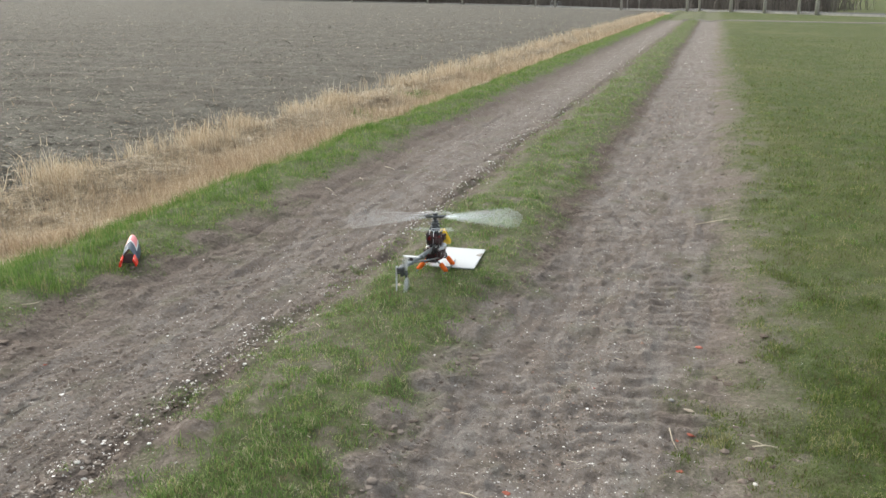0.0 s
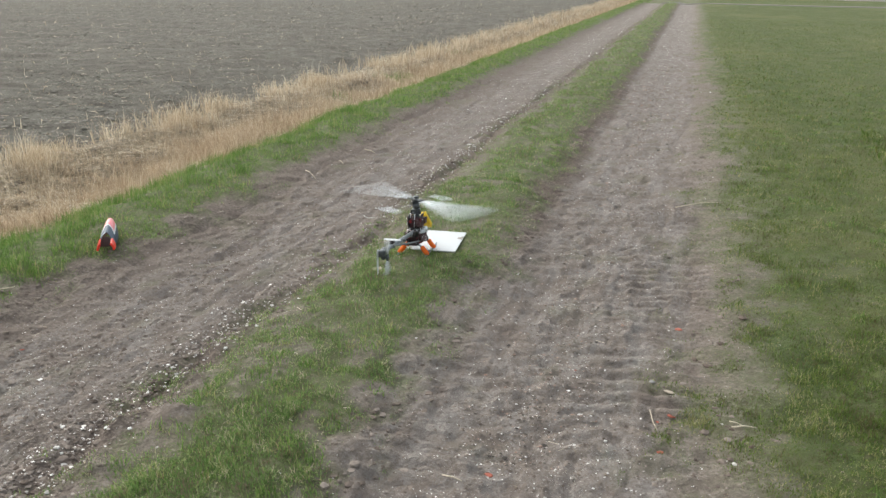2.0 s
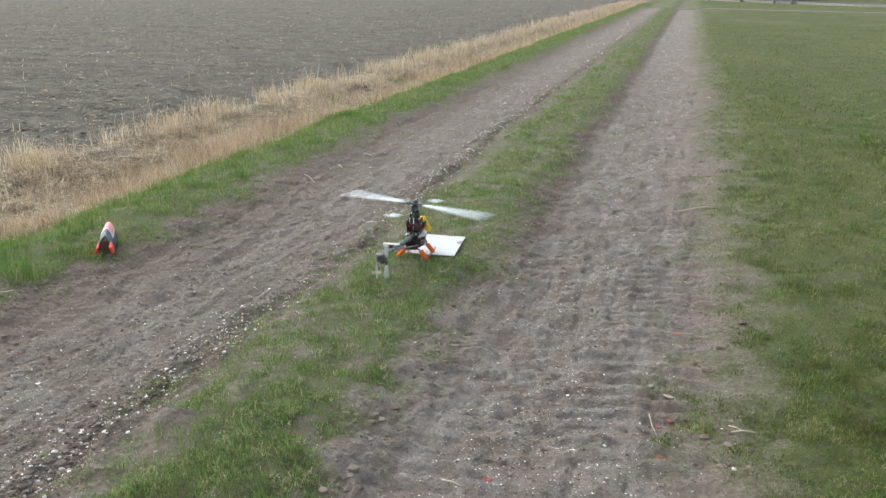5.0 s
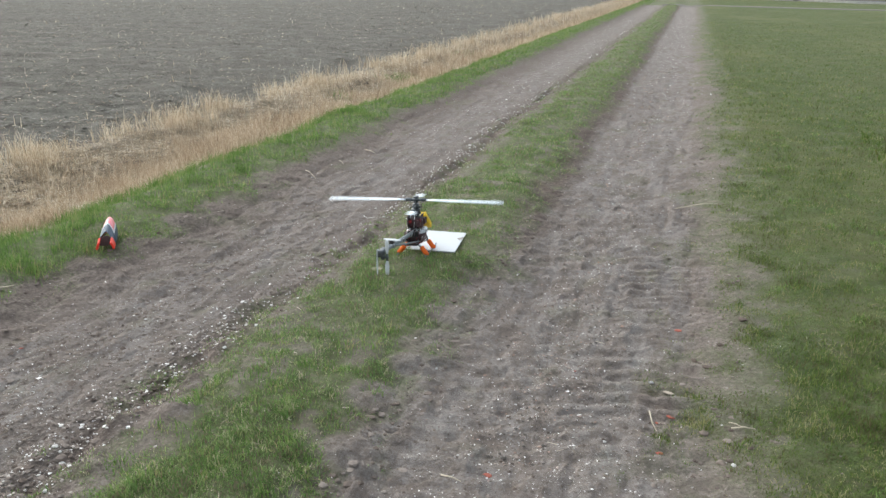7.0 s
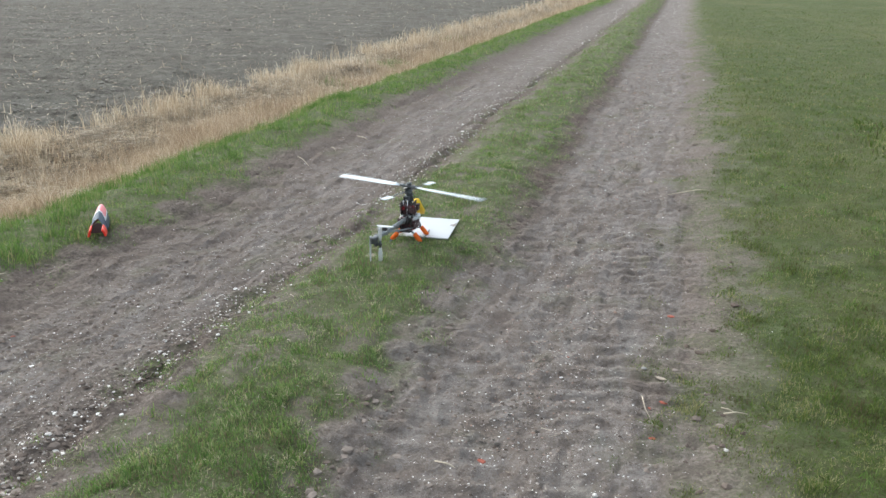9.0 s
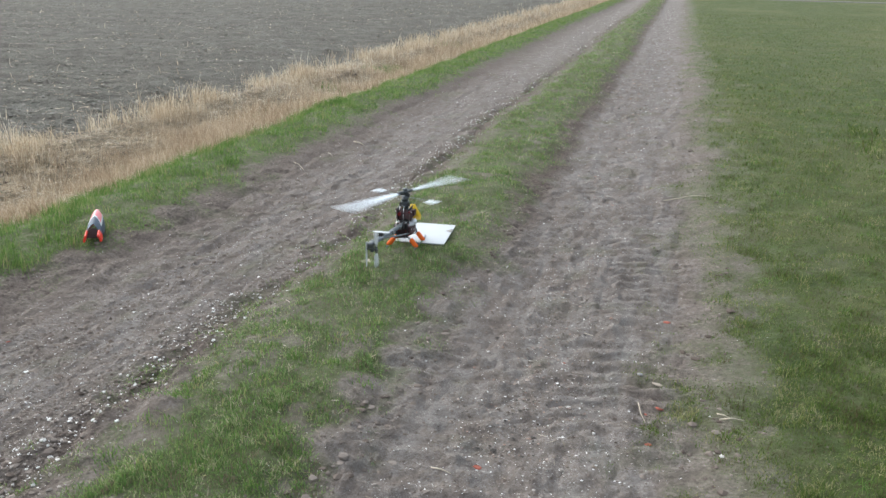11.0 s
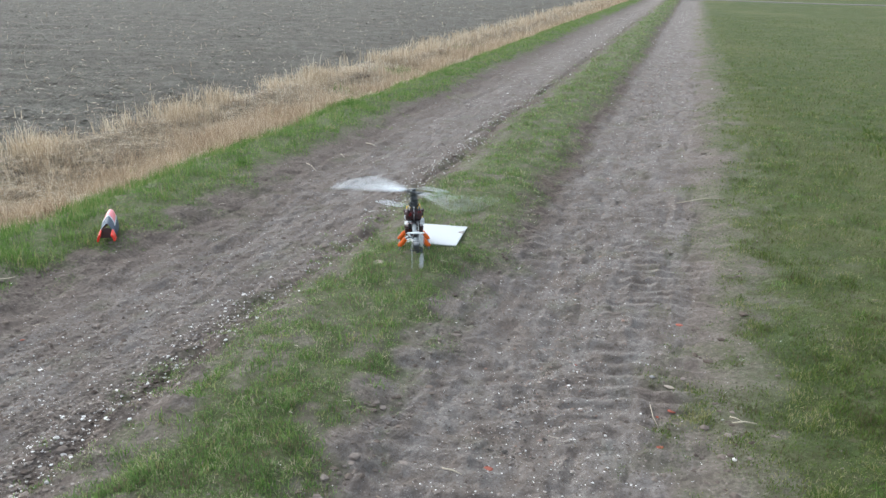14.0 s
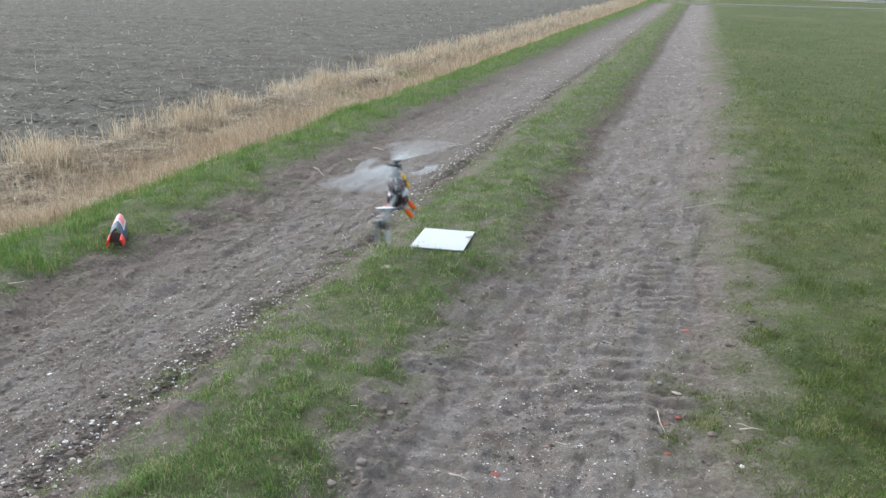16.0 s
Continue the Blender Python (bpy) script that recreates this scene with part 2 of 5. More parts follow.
CANOPY_GREY = plain("slate_grey_paint", (0.075, 0.1, 0.145), 0.75, 14, 0.5, 0, 0.03)
SILVER_CAN = plain("bright_nickel", (0.75, 0.76, 0.78), 0.85, 40, 0.3, 0.8, 0.05)
CANOPY_LINE = plain("silver_stripe", (0.72, 0.74, 0.77), 0.85, 20, 0.35, 0, 0.03)
# dark maroon-grey that puts the shade of the shell's inside into colour
CANOPY_IN = plain("shaded_shell_inside", (0.11, 0.075, 0.075), 0.7, 20, 0.8, 0, 0.2)
STONE_WHITE = plain("white_chalk_stone", (0.75, 0.72, 0.68), 0.75, 40, 0.85, 0, 0.4)
STONE_TAN = plain("tan_cobble", (0.42, 0.36, 0.29), 0.75, 25, 0.85, 0, 0.4)
STONE_GREY = plain("blue_grey_stone", (0.3, 0.29, 0.28), 0.7, 25, 0.85, 0, 0.4)
BRICK = plain("broken_brick", (0.42, 0.125, 0.085), 0.6, 50, 0.9, 0, 0.5)
DRY_STEM = plain("dry_stem", (0.62, 0.54, 0.42), 0.7, 40, 0.85, 0, 0.3)
TYRE = plain("black_rubber", (0.02, 0.02, 0.02), 0.7, 20, 0.8)
RIM_MAT = plain("bright_rim", (0.75, 0.76, 0.78), 0.9, 20, 0.3, 0.3)
WHITE_PAINT = plain("white_paint", (0.75, 0.76, 0.76), 0.85, 5, 0.5)


# ---- lie of the land ----
def grain(x, y, seed):
    """Smooth value noise from -1 to 1 on arrays."""
    xi, yi = np.floor(x).astype(np.int64), np.floor(y).astype(np.int64)
    fx, fy = x - xi, y - yi
    fx, fy = fx * fx * (3 - 2 * fx), fy * fy * (3 - 2 * fy)

    def corner(a, b):
        h = (a * 374761393 + b * 668265263 + seed * 974634541) & 0xFFFFFFFF
        h = ((h ^ (h >> 13)) * 1274126177) & 0xFFFFFFFF
        return ((h ^ (h >> 16)) & 0xFFFF) / 32767.5 - 1

    return (corner(xi, yi) * (1 - fx) + corner(xi + 1, yi) * fx) * (1 - fy) + (corner(xi, yi + 1) * (1 - fx) + corner(xi + 1, yi + 1) * fx) * fy


def rough(x, y, seed, octaves=3):
    total = 0
    for k in range(octaves):
        total = total + grain(x * 2**k + 17.3 * k, y * 2**k - 9.1 * k, seed + k) / 2**k
    return total


def wander(x, y):
    """Across the track: the edges wander a little along it."""
    return x + 0.05 * rough(y * 0.7, y * 0 + 3.0, 5, 2) + 0.035 * rough(x * 4, y * 4, 9, 2)


# bare humps of earth pushed up along the shoulders: x, y, radius, height
HUMPS = ((-1.74, 2.56, 0.06, 0.035), (-1.75, 2.2, 0.07, 0.04), (-1.6, 2.27, 0.065, 0.035), (-1.0, 2.62, 0.09, 0.016), (-0.97, 2.95, 0.07, 0.015), (-1.78, 3.3, 0.06, 0.03), (-1.7, 3.75, 0.08, 0.03),
         (-1.79, 4.6, 0.08, 0.03), (-3.0, 3.6, 0.08, 0.015), (-2.97, 4.5, 0.1, 0.02), (-1.68, 1.95, 0.07, 0.03), (-0.98, 3.5, 0.09, 0.025), (-1.72, 5.3, 0.09, 0.03), (-0.95, 2.25, 0.08, 0.03))


def humps(x, y):
    """How bare a place is, and how far it rises."""
    bare, rise = 0 * x, 0 * x
    for hx, hy, r, h in HUMPS:
        d2 = ((x - hx) ** 2 + ((y - hy) * 0.8) ** 2) / r**2
        bare = np.maximum(bare, np.clip(1.6 - d2, 0, 1))
        rise = rise + h * np.exp(-1.3 * d2)
    return bare, rise


PROFILE_X = (-3000, -8, -5.5, -5.1, -4.75, -4.3, -3.95, -3.72, -3.5, -3.2, -3.0, -2.86, -2.55, -2.2, -2.0, -1.92, -1.87, -1.8, -1.72, -1.6, -1.45, -1.1, -0.95, -0.74, -0.5, -0.15, 0.08, 0.3, 0.7, 2.5, 6, 3000)
PROFILE_Z = (-0.04, -0.04, -0.03, -0.07, -0.15, -0.2, -0.12, 0.0, 0.05, 0.042, 0.008, -0.03, -0.058, -0.045, -0.05, -0.038, -0.036, -0.042, -0.012, 0.014, 0.03, 0.022, -0.012, -0.052, -0.062, -0.055, -0.04, -0.005, 0.015, 0.0, -0.02, -0.02)


def band(u, a, b, soft):
    """1 between a and b, falling to 0 over the given width."""
    return np.clip((u - a) / soft + 0.5, 0, 1) * np.clip((b - u) / soft + 0.5, 0, 1)


def calm(y):
    """The stretch where the strip's edge has not broken off."""
    return np.exp(-(((y - 4.4) / 0.9) ** 2))


def masks(x, y):
    u = wander(x, y)
    patchy = 0.1 * rough(x * 3.1, y * 3.1, 21, 3) + 0.05 * rough(x * 11, y * 11, 25, 2)
    v = u + patchy * np.clip(1.4 - y / 10, 0.4, 1)
    reach = 0.06 * np.clip((y - 4.5) / 3, 0, 1)
    margin = band(v + 0.12 * rough(x * 1.3, y * 1.3, 29, 2), 0.31, 4000, 0.66)
    margin = np.clip(1.25 * (margin - 0.5 + 0.28 * rough(x * 7, y * 4.5, 30, 3)) + 0.5, 0, 1)
    turf = np.maximum.reduce([band(v, -3.8, -3.03, 0.2), band(v + 0.05 * rough(x * 1.7, y * 1.7, 27, 2), -1.65 - 0.13 * calm(y) + 0.11 * np.clip((2.7 - y) / 0.4, 0, 1), -0.99 + reach, 0.2), margin])
    turf = turf * np.clip(1.25 - 0.7 * np.clip(rough(x * 2.3, y * 2.3, 31, 3) - 0.3, 0, 1), 0, 1)
    # the ruts end at the cross lane
    turf = np.maximum(turf, 0.9 * np.clip((y - 57.0) / 1.5, 0, 1) * band(u, -3.8, 4000, 0.3))
    worn = np.clip(1.6 * (rough(x * 7, y * 7, 33, 3) - 0.4 + 0.05 * np.clip(3.4 - y, 0, 1)), 0, 0.65) * band(u, -1.9, 0.6, 0.3)
    turf = turf * (1 - 0.9 * humps(x, y)[0]) * (1 - worn)
    turf = np.maximum(turf, 0.55 * band(v, -1.88, -1.6, 0.08) * np.clip(rough(x * 9, y * 9, 37, 2) + 0.25, 0, 1))
    straw = band(u, -5.35, -3.68, 0.2)
    field = band(u, -4000, -5.3, 0.4)
    gravel = np.maximum(0.75 * band(u, -2.6, -1.98, 0.3), 0.9 * band(u, -1.0, 0.08, 0.26))
    meadow = turf * band(v, 0.45, 4000, 0.5)
    loam = np.maximum((0.1 + 0.85 * np.clip((y - 3.6) / 2, 0, 1)) * band(u + 0.05 * rough(x * 6, y * 6, 39, 2), -1.06, -0.78, 0.14), 0.3 * band(u + 0.06 * rough(x * 5, y * 5, 40, 2), -3.12, -2.8, 0.2))
    loam = np.maximum(loam, 0.6 * (1 - 0.8 * calm(y)) * band(u + 0.03 * rough(x * 9, y * 9, 43, 2), -1.86, -1.7, 0.08))
    return turf, straw, field, gravel, meadow, loam


def land(x, y):
    x, y = np.asarray(x, float), np.asarray(y, float)
    u = wander(x, y)
    z = np.interp(u, PROFILE_X, PROFILE_Z)
    rut = np.maximum(band(u, -2.95, -1.8, 0.15), band(u, -0.92, 0.15, 0.15))
    near = np.clip(1.6 - y / 25, 0.15, 1)
    crumbly = rough(x * 33, y * 33, 51, 2)
    z = z + near * (0.01 * rough(x * 5, y * 5, 41, 4) + rut * (0.006 * rough(x * 12, y * 9, 52, 2) + 0.0045 * crumbly + 0.007 * rough(x * 17, y * 1.6, 57, 3)))
    # small broken clods pressed flat, with sharp little steps between them
    cells = grain(x * 19 + 0.6 * rough(x * 8, y * 8, 58, 2), y * 15 + 0.6 * rough(x * 8, y * 8, 59, 2), 60)
    z = z + near * rut * 0.007 * np.clip(2.5 * cells, -1, 1) * np.clip(0.4 + rough(x * 2, y * 2, 62, 2), 0, 1)
    # tyre lugs pressed into the right-hand rut, short and broken
    lug = np.maximum(band(u, -0.3, 0.16, 0.12), 0.45 * band(u, -0.88, -0.42, 0.12)) * np.clip(0.7 + 0.7 * rough(x * 3, y * 3, 63, 2), 0.1, 1.1)
    skew = y + 0.2 * np.abs(u + 0.06) + 0.012 * rough(x * 9, y * 5, 66, 2)
    z = z - near * lug * 0.012 * np.clip(1.9 * np.sin(skew * 2 * np.pi / 0.108 + 1.3 * rough(x * 2.5, y * 2.5, 65, 2)) + 0.6 * crumbly, -1, 1)
    # broken, crumbling shoulders
    edge = (1 - 0.8 * calm(y)) * band(u, -2.0, -1.66, 0.1) + 0.75 * band(u, -1.06, -0.78, 0.1) + 0.45 * band(u, -3.15, -2.8, 0.12)
    z = z + near * edge * (0.015 * rough(x * 9, y * 7, 71, 3) + 0.013 * np.abs(rough(x * 21, y * 21, 73, 2)) - 0.004)
    crack = band(u, -1.85, -1.78, 0.04) * (0.2 + 0.6 * np.clip(rough(x * 3.5, y * 2.0, 75, 3) + 0.3, 0, 1)) * (1 - 0.9 * calm(y))
    z = z - near * (0.01 + 0.02 * np.clip((y - 5.2) / 1.5, 0, 1)) * crack
    # low ridge of earth and mown stalks in the ditch
    z = z + band(u, -4.95, -4.55, 0.15) * (0.07 * np.clip(rough(x * 0.8, y * 0.8, 77, 2) + 0.3, 0, 1) + 0.03 * rough(x * 6, y * 6, 79, 3))
    bare, rise = humps(x, y)
    z = z + rise + near * bare * (0.006 * rough(x * 14, y * 14, 83, 2) + 0.004 * crumbly)
    # harrowed field
    field = band(u, -4000, -5.4, 0.3)
    z = z + field * (0.05 * rough(x * 1.7, y * 1.7, 81, 4) + 0.05 * np.abs(rough(x * 5, y * 5, 85, 3)) - 0.05) * np.clip(1.6 - y / 60, 0.3, 1)
    # the land swells gently towards the far end of the field
    return z + np.clip((y - 50) / 65, 0, 1) ** 1.2 * 0.0185 * np.clip(-x - 12, 0, 130)


def make_mesh(name, verts, faces, material, smooth=False):
    """A mesh from arrays: faces all have the same number of corners."""
    me = bpy.data.meshes.new(name)
    count, corners = faces.shape
    me.vertices.add(len(verts))
    me.vertices.foreach_set("co", np.ascontiguousarray(verts, np.float32).ravel())
    me.loops.add(count * corners)
    me.loops.foreach_set("vertex_index", np.ascontiguousarray(faces, np.int32).ravel())
    me.polygons.add(count)
    me.polygons.foreach_set("loop_start", np.arange(0, count * corners, corners, dtype=np.int32))
    me.polygons.foreach_set("use_smooth", np.full(count, smooth))
    me.update(calc_edges=True)
    me.materials.append(material)
    return me


def make_ground():
    """One sheet, fine beside the standing place and coarser by halves further off."""
    step = 0.0105
    xs = list(-3.35 + step * np.arange(385))
    d = step
    while xs[-1] < 2500:
        d *= 1.035 if d < 0.12 else 1.15
        xs.append(xs[-1] + d)
    d, left = step, [xs[0]]
    while left[-1] > -2500:
        d *= 1.025 if d < 0.1 else 1.12
        left.append(left[-1] - d)
    xs = left[:0:-1] + xs
    while len(xs) % 8 != 1:
        xs.append(xs[-1] * 1.3)
    xs = np.array(xs)
    # rows along the track, each with how many columns it skips
    rows, d = [(1.5, 2)], 0.03
    while rows[0][0] > -2500:
        d *= 1.12
        rows.insert(0, (rows[0][0] - d, 4 if rows[0][0] > 0.6 else 8))
    while rows[-1][0] < 2500:
        y = rows[-1][0]
        d = max(0.011, y * 0.0042) if y < 6 else y * 0.0062 if y < 13 else y * 0.0095 if y < 160 else y * 0.2
        rows.append((y + d, 1 if 1.6 < y < 6 else 2 if y < 13 else 4 if y < 60 else 8))
    px, py, start = [], [], []
    for y, skip in rows:
        start.append(len(px) and sum(len(p) for p in px))
        px.append(xs[::skip])
        py.append(np.full(len(px[-1]), y))
    gx, gy = np.concatenate(px), np.concatenate(py)
    faces = []
    for k in range(len(rows) - 1):
        a, b, n, m = start[k], start[k + 1], len(px[k]), len(px[k + 1])
        if n == m:
            i = np.arange(n - 1)
            faces += [np.stack([a + i, a + i + 1, b + i + 1], -1), np.stack([a + i, b + i + 1, b + i], -1)]
        elif n > m:
            i = np.arange(m - 1)
            faces += [np.stack([a + 2 * i, a + 2 * i + 1, b + i], -1), np.stack([a + 2 * i + 1, a + 2 * i + 2, b + i + 1], -1), np.stack([a + 2 * i + 1, b + i + 1, b + i], -1)]
        else:
            i = np.arange(n - 1)
            faces += [np.stack([a + i, b + 2 * i + 1, b + 2 * i], -1), np.stack([a + i + 1, b + 2 * i + 2, b + 2 * i + 1], -1), np.stack([a + i, a + i + 1, b + 2 * i + 1], -1)]
    verts = np.stack([gx, gy, land(gx, gy)], -1)
    me = make_mesh("ground", verts, np.concatenate(faces), EARTH, True)
    for name, values in zip(("turf", "straw", "field", "gravel", "meadow", "loam"), masks(gx, gy)):
        me.attributes.new(name, "FLOAT", "POINT").data.foreach_set("value", values.astype(np.float32))
    return tagged(new("ground", me), "farm track of two dry earth ruts between grass strips and a harrowed field", "ground", kind="structure")


ground = make_ground()
rng = np.random.default_rng(7)


def blades(name, x, y, length, width, lean, material, label, category, sink=0.0, curl=0.5):
    """Tapered blades or stalks, each bent once, as one thing that nobody could count."""
    n = len(x)
    z = land(x, y) - sink
    a = rng.uniform(0, 2 * np.pi, n)
    b = rng.uniform(0, 2 * np.pi, n)
    tilt = np.abs(rng.normal(0, 1, n)) * lean
    side = np.stack([np.cos(a), np.sin(a), 0 * a], -1) * (width / 2)[:, None]
    out = np.stack([np.cos(b), np.sin(b), 0 * b], -1)

    def up(t):
        return np.sin(t)[:, None] * out + np.cos(t)[:, None] * np.array([0, 0, 1.0])

    base = np.stack([x, y, z], -1)
    t1 = np.clip(tilt, 0, 1.45)
    t2 = np.clip(tilt * (1 + curl) + curl * 0.4, 0, 1.6)
    middle = base + up(t1) * (length * 0.55)[:, None]
    tip = middle + up(t2) * (length * 0.45)[:, None]
    verts = np.stack([base - side, base + side, middle + side * 0.8, middle - side * 0.8, tip], 1).reshape(-1, 3)
    k = np.arange(n)[:, None] * 5
    faces = np.concatenate([k + [0, 1, 2], k + [0, 2, 3], k + [3, 2, 4]])
    return tagged(new(name, make_mesh(name, verts, faces, material)), label, category, kind="stuff")


def far_spread(n, near, far, power):
    """Places along the track, thinning out with distance."""
    if near <= 0:
        return rng.uniform(near, far, n)
    r = rng.uniform(0, 1, n)
    p = 1 - power
    return (near**p + r * (far**p - near**p)) ** (1 / p)


def grass_between(name, n, x0, x1, near, far, size, material, label, power=1.5, edge=None, floor=0.1, lean=1.05, broad=1.0):
    y = far_spread(n, near, far, power)
    x = x0 + (x1 - x0) * rng.uniform(0, 1, n) if edge is None else x0 + edge(y) * rng.uniform(0, 1, n) ** 1.3
    turf = masks(x, y)[0]
    clump = np.clip(0.72 + 0.5 * rough(x * 13, y * 13, 91, 3) + 0.35 * rough(x * 3.3, y * 3.3, 95, 2), floor, 1.4)
    clear = (np.abs(x + 1.295) < 0.14) & (np.abs(y - 4.44) < 0.175)
    keep = (rng.uniform(0, 1, n) < turf**0.85 * clump) & ~clear
    x, y, clump = x[keep], y[keep], clump[keep]
    scale = np.maximum(1, np.abs(y) / 5) ** 0.75
    length = size * rng.uniform(0.45, 1.35, len(x)) * (0.25 + 0.9 * np.clip(clump + 0.45 * rough(x * 8, y * 8, 97, 2), 0.1, 1.7)) * np.minimum(scale, 1.3) * (0.35 + 0.65 * np.clip(turf[keep], 0, 1)) * np.clip(0.62 + 0.11 * y, 0.7, 1)
    return blades(name, x, y, length, 0.0027 * broad * rng.uniform(0.7, 1.4, len(x)) * scale, lean, material, label, "grass", 0.004)


grass_between("grass", 300000, -1.95, -0.75, 1.5, 60, 0.027, GRASS, "short worn green grass strip between the two ruts", 1.6, floor=0.3)
grass_between("grass", 140000, -3.85, -2.8, 2.6, 70, 0.036, LUSH, "lush bright green grass along the outer rut", 1.5, lean=1.0)
grass_between("grass", 320000, -0.1, 0, 2.0, 34, 0.026, MEADOW, "short patchy green meadow grass beside the track", 1.75, edge=lambda y: 0.9 + 0.3 * y, floor=0.55)
grass_between("grass", 20000, -0.1, 5.0, -3.8, 2.2, 0.05, MEADOW, "short patchy green meadow grass beside the track", floor=0.5, broad=3.5)
grass_between("grass", 15000, 1.6, 6.5, 2.2, 9.0, 0.05, MEADOW, "short patchy green meadow grass beside the track", 0.5, floor=0.5, broad=3.5)
grass_between("grass", 20000, -1.95, -0.75, -3.8, 1.5, 0.04, GRASS, "short worn green grass strip between the two ruts", floor=0.3, broad=2.5)
grass_between("grass", 20000, -3.85, -2.8, -3.8, 2.7, 0.05, LUSH, "lush bright green grass along the outer rut", floor=0.3, broad=2.5)
# a few fuller tufts
def tufts(n, xs, ys, per, radius, low, high, material, label):
    x = (xs[:, None] + rng.normal(0, radius, (n, per))).ravel()
    y = (ys[:, None] + rng.normal(0, radius, (n, per))).ravel()
    clear = (np.abs(x + 1.295) < 0.17) & (np.abs(y - 4.44) < 0.21)
    x, y = x[~clear], y[~clear]
    blades("grass", x, y, rng.uniform(low, high, len(x)), rng.uniform(0.002, 0.0042, len(x)), 0.6, material, label, "grass", 0.004)


ty = far_spread(340, 1.7, 14, 1.3)
tx = np.where(rng.uniform(0, 1, 340) < 0.5, rng.uniform(-1.62, -1.0, 340), rng.uniform(0.4, 3.5, 340))
tufts(340, tx, ty, 40, 0.028, 0.018, 0.043, LUSH, "fuller bright green tufts of grass")
ty = rng.uniform(1.65, 5.0, 90)
tufts(90, rng.normal(-1.78, 0.07, 90), ty, 26, 0.016, 0.01, 0.028, GRASS, "mossy yellow-green tufts on the crumbled edge")
ty = far_spread(170, 2.8, 30, 1.2)
tx = np.where(rng.uniform(0, 1, 170) < 0.6, rng.normal(-3.72, 0.06, 170), rng.uniform(-3.6, -3.1, 170))
tufts(170, tx, ty, 70, 0.05, 0.05, 0.11, LUSH, "thick overhanging tufts along the ditch")


# reeds and straw along the ditch
def reeds(name, n, middle, spread, near, far, low, high, material, label, power=1.5, density_seed=101):
    y = far_spread(n, near, far, power)
    x = middle + spread * rng.normal(0, 1, n) + 0.12 * rough(y * 0.9, y * 0, density_seed, 2)
    keep = rng.uniform(0, 1, n) < np.clip(0.45 + 1.3 * rough(x * 2.2, y * 2.2, density_seed + 3, 3), 0.05, 1)
    keep &= x < -3.84
    x, y = x[keep], y[keep]
    scale = np.maximum(1, np.abs(y) / 7) ** 0.8
    tall = low + (high - low) * np.clip(0.5 + 0.5 * rough(x * 3, y * 3, density_seed + 7, 2), 0, 1)
    return blades(name, x, y, tall * rng.uniform(0.55, 1.15, len(x)), 0.0042 * rng.uniform(0.6, 1.4, len(x)) * scale, 0.36, material, label, "reeds", 0.01, 0.7)


reeds("reeds", 66000, -4.2, 0.22, 2.6, 75, 0.1, 0.34, REED_RED, "rusty brown dry reed stubble beside the grass", 1.32, 101)
reeds("reeds", 28000, -5.22, 0.22, 3.5, 80, 0.12, 0.37, REED_PALE, "bleached standing dry reeds at the field's edge", 1.25, 121)
reeds("reeds", 9000, -4.5, 0.25, 3.0, 75, 0.08, 0.22, REED_PALE, "thin pale dry reeds in the ditch", 1.15, 141)
reeds("reeds", 30000, -4.65, 0.38, 3.0, 75, 0.03, 0.14, REED_PALE, "short bleached stubble over the ditch bed", 1.3, 161)
reeds("reeds", 16000, -4.5, 0.2, 3.0, 75, 0.05, 0.2, REED_RED, "short rusty stubble on the ditch bank", 1.3, 181)

reeds("reeds", 7000, -4.1, 0.24, -4, 2.8, 0.08, 0.32, REED_RED, "rusty brown dry reed stubble beside the grass", 1.3, 101)
reeds("reeds", 5000, -5.22, 0.2, -4, 3.7, 0.18, 0.5, REED_PALE, "bleached standing dry reeds at the field's edge", 1.3, 121)

# green weeds in the ditch
wn_x, wn_y = [], []
for cx, cy, spread, count in ((-4.55, 13.6, 0.3, 800), (-4.35, 5.9, 0.06, 90), (-4.5, 8.8, 0.12, 120), (-4.6, 11.2, 0.25, 200), (-4.3, 4.4, 0.07, 50), (-4.7, 18.5, 0.4, 260)):
    wn_x.append(cx + rng.normal(0, spread * 0.45, count))
    wn_y.append(cy + rng.normal(0, spread, count))
x, y = np.concatenate(wn_x), np.concatenate(wn_y)
blades("weeds", x, y, rng.uniform(0.05, 0.13, len(x)), rng.uniform(0.005, 0.011, len(x)), 0.6, LUSH, "low green weeds among the dead straw", "weeds", 0.004)


def litter(name, n, x0, x1, near, far, low, high, width, material, label, lift=0.012, power=1.5, beyond=None):
    """Flat stalks lying about at all angles."""
    y = far_spread(n, near, far, power)
    x = rng.uniform(x0, x1, n) if beyond is None else x1 - beyond(y) * rng.uniform(0, 1, n)
    a = rng.uniform(0, 2 * np.pi, n)
    half = rng.uniform(low, high, n) / 2 * np.maximum(1, y / 12) ** 0.5
    ends = np.stack([np.cos(a), np.sin(a)], -1) * half[:, None]
    across = np.stack([-np.sin(a), np.cos(a)], -1) * (width / 2 * rng.uniform(0.6, 1.5, n) * np.maximum(1, y / 7) ** 0.8)[:, None]
    rise = rng.normal(0, 0.12, n) * half
    z = land(x, y) + lift * rng.uniform(0.4, 2.2, n)
    p = np.stack([x, y], -1)
    corners = []
    for s, t in ((-1, -1), (1, -1), (1, 1), (-1, 1)):
        q = p + s * ends + t * across
        corners.append(np.concatenate([q, (z + s * rise + (0.0015 if t > 0 else 0))[:, None]], -1))
    k = np.arange(n)[:, None] * 4
    return tagged(new(name, make_mesh(name, np.stack(corners, 1).reshape(-1, 3), k + [0, 1, 2, 3], material)), label, "straw", kind="stuff")


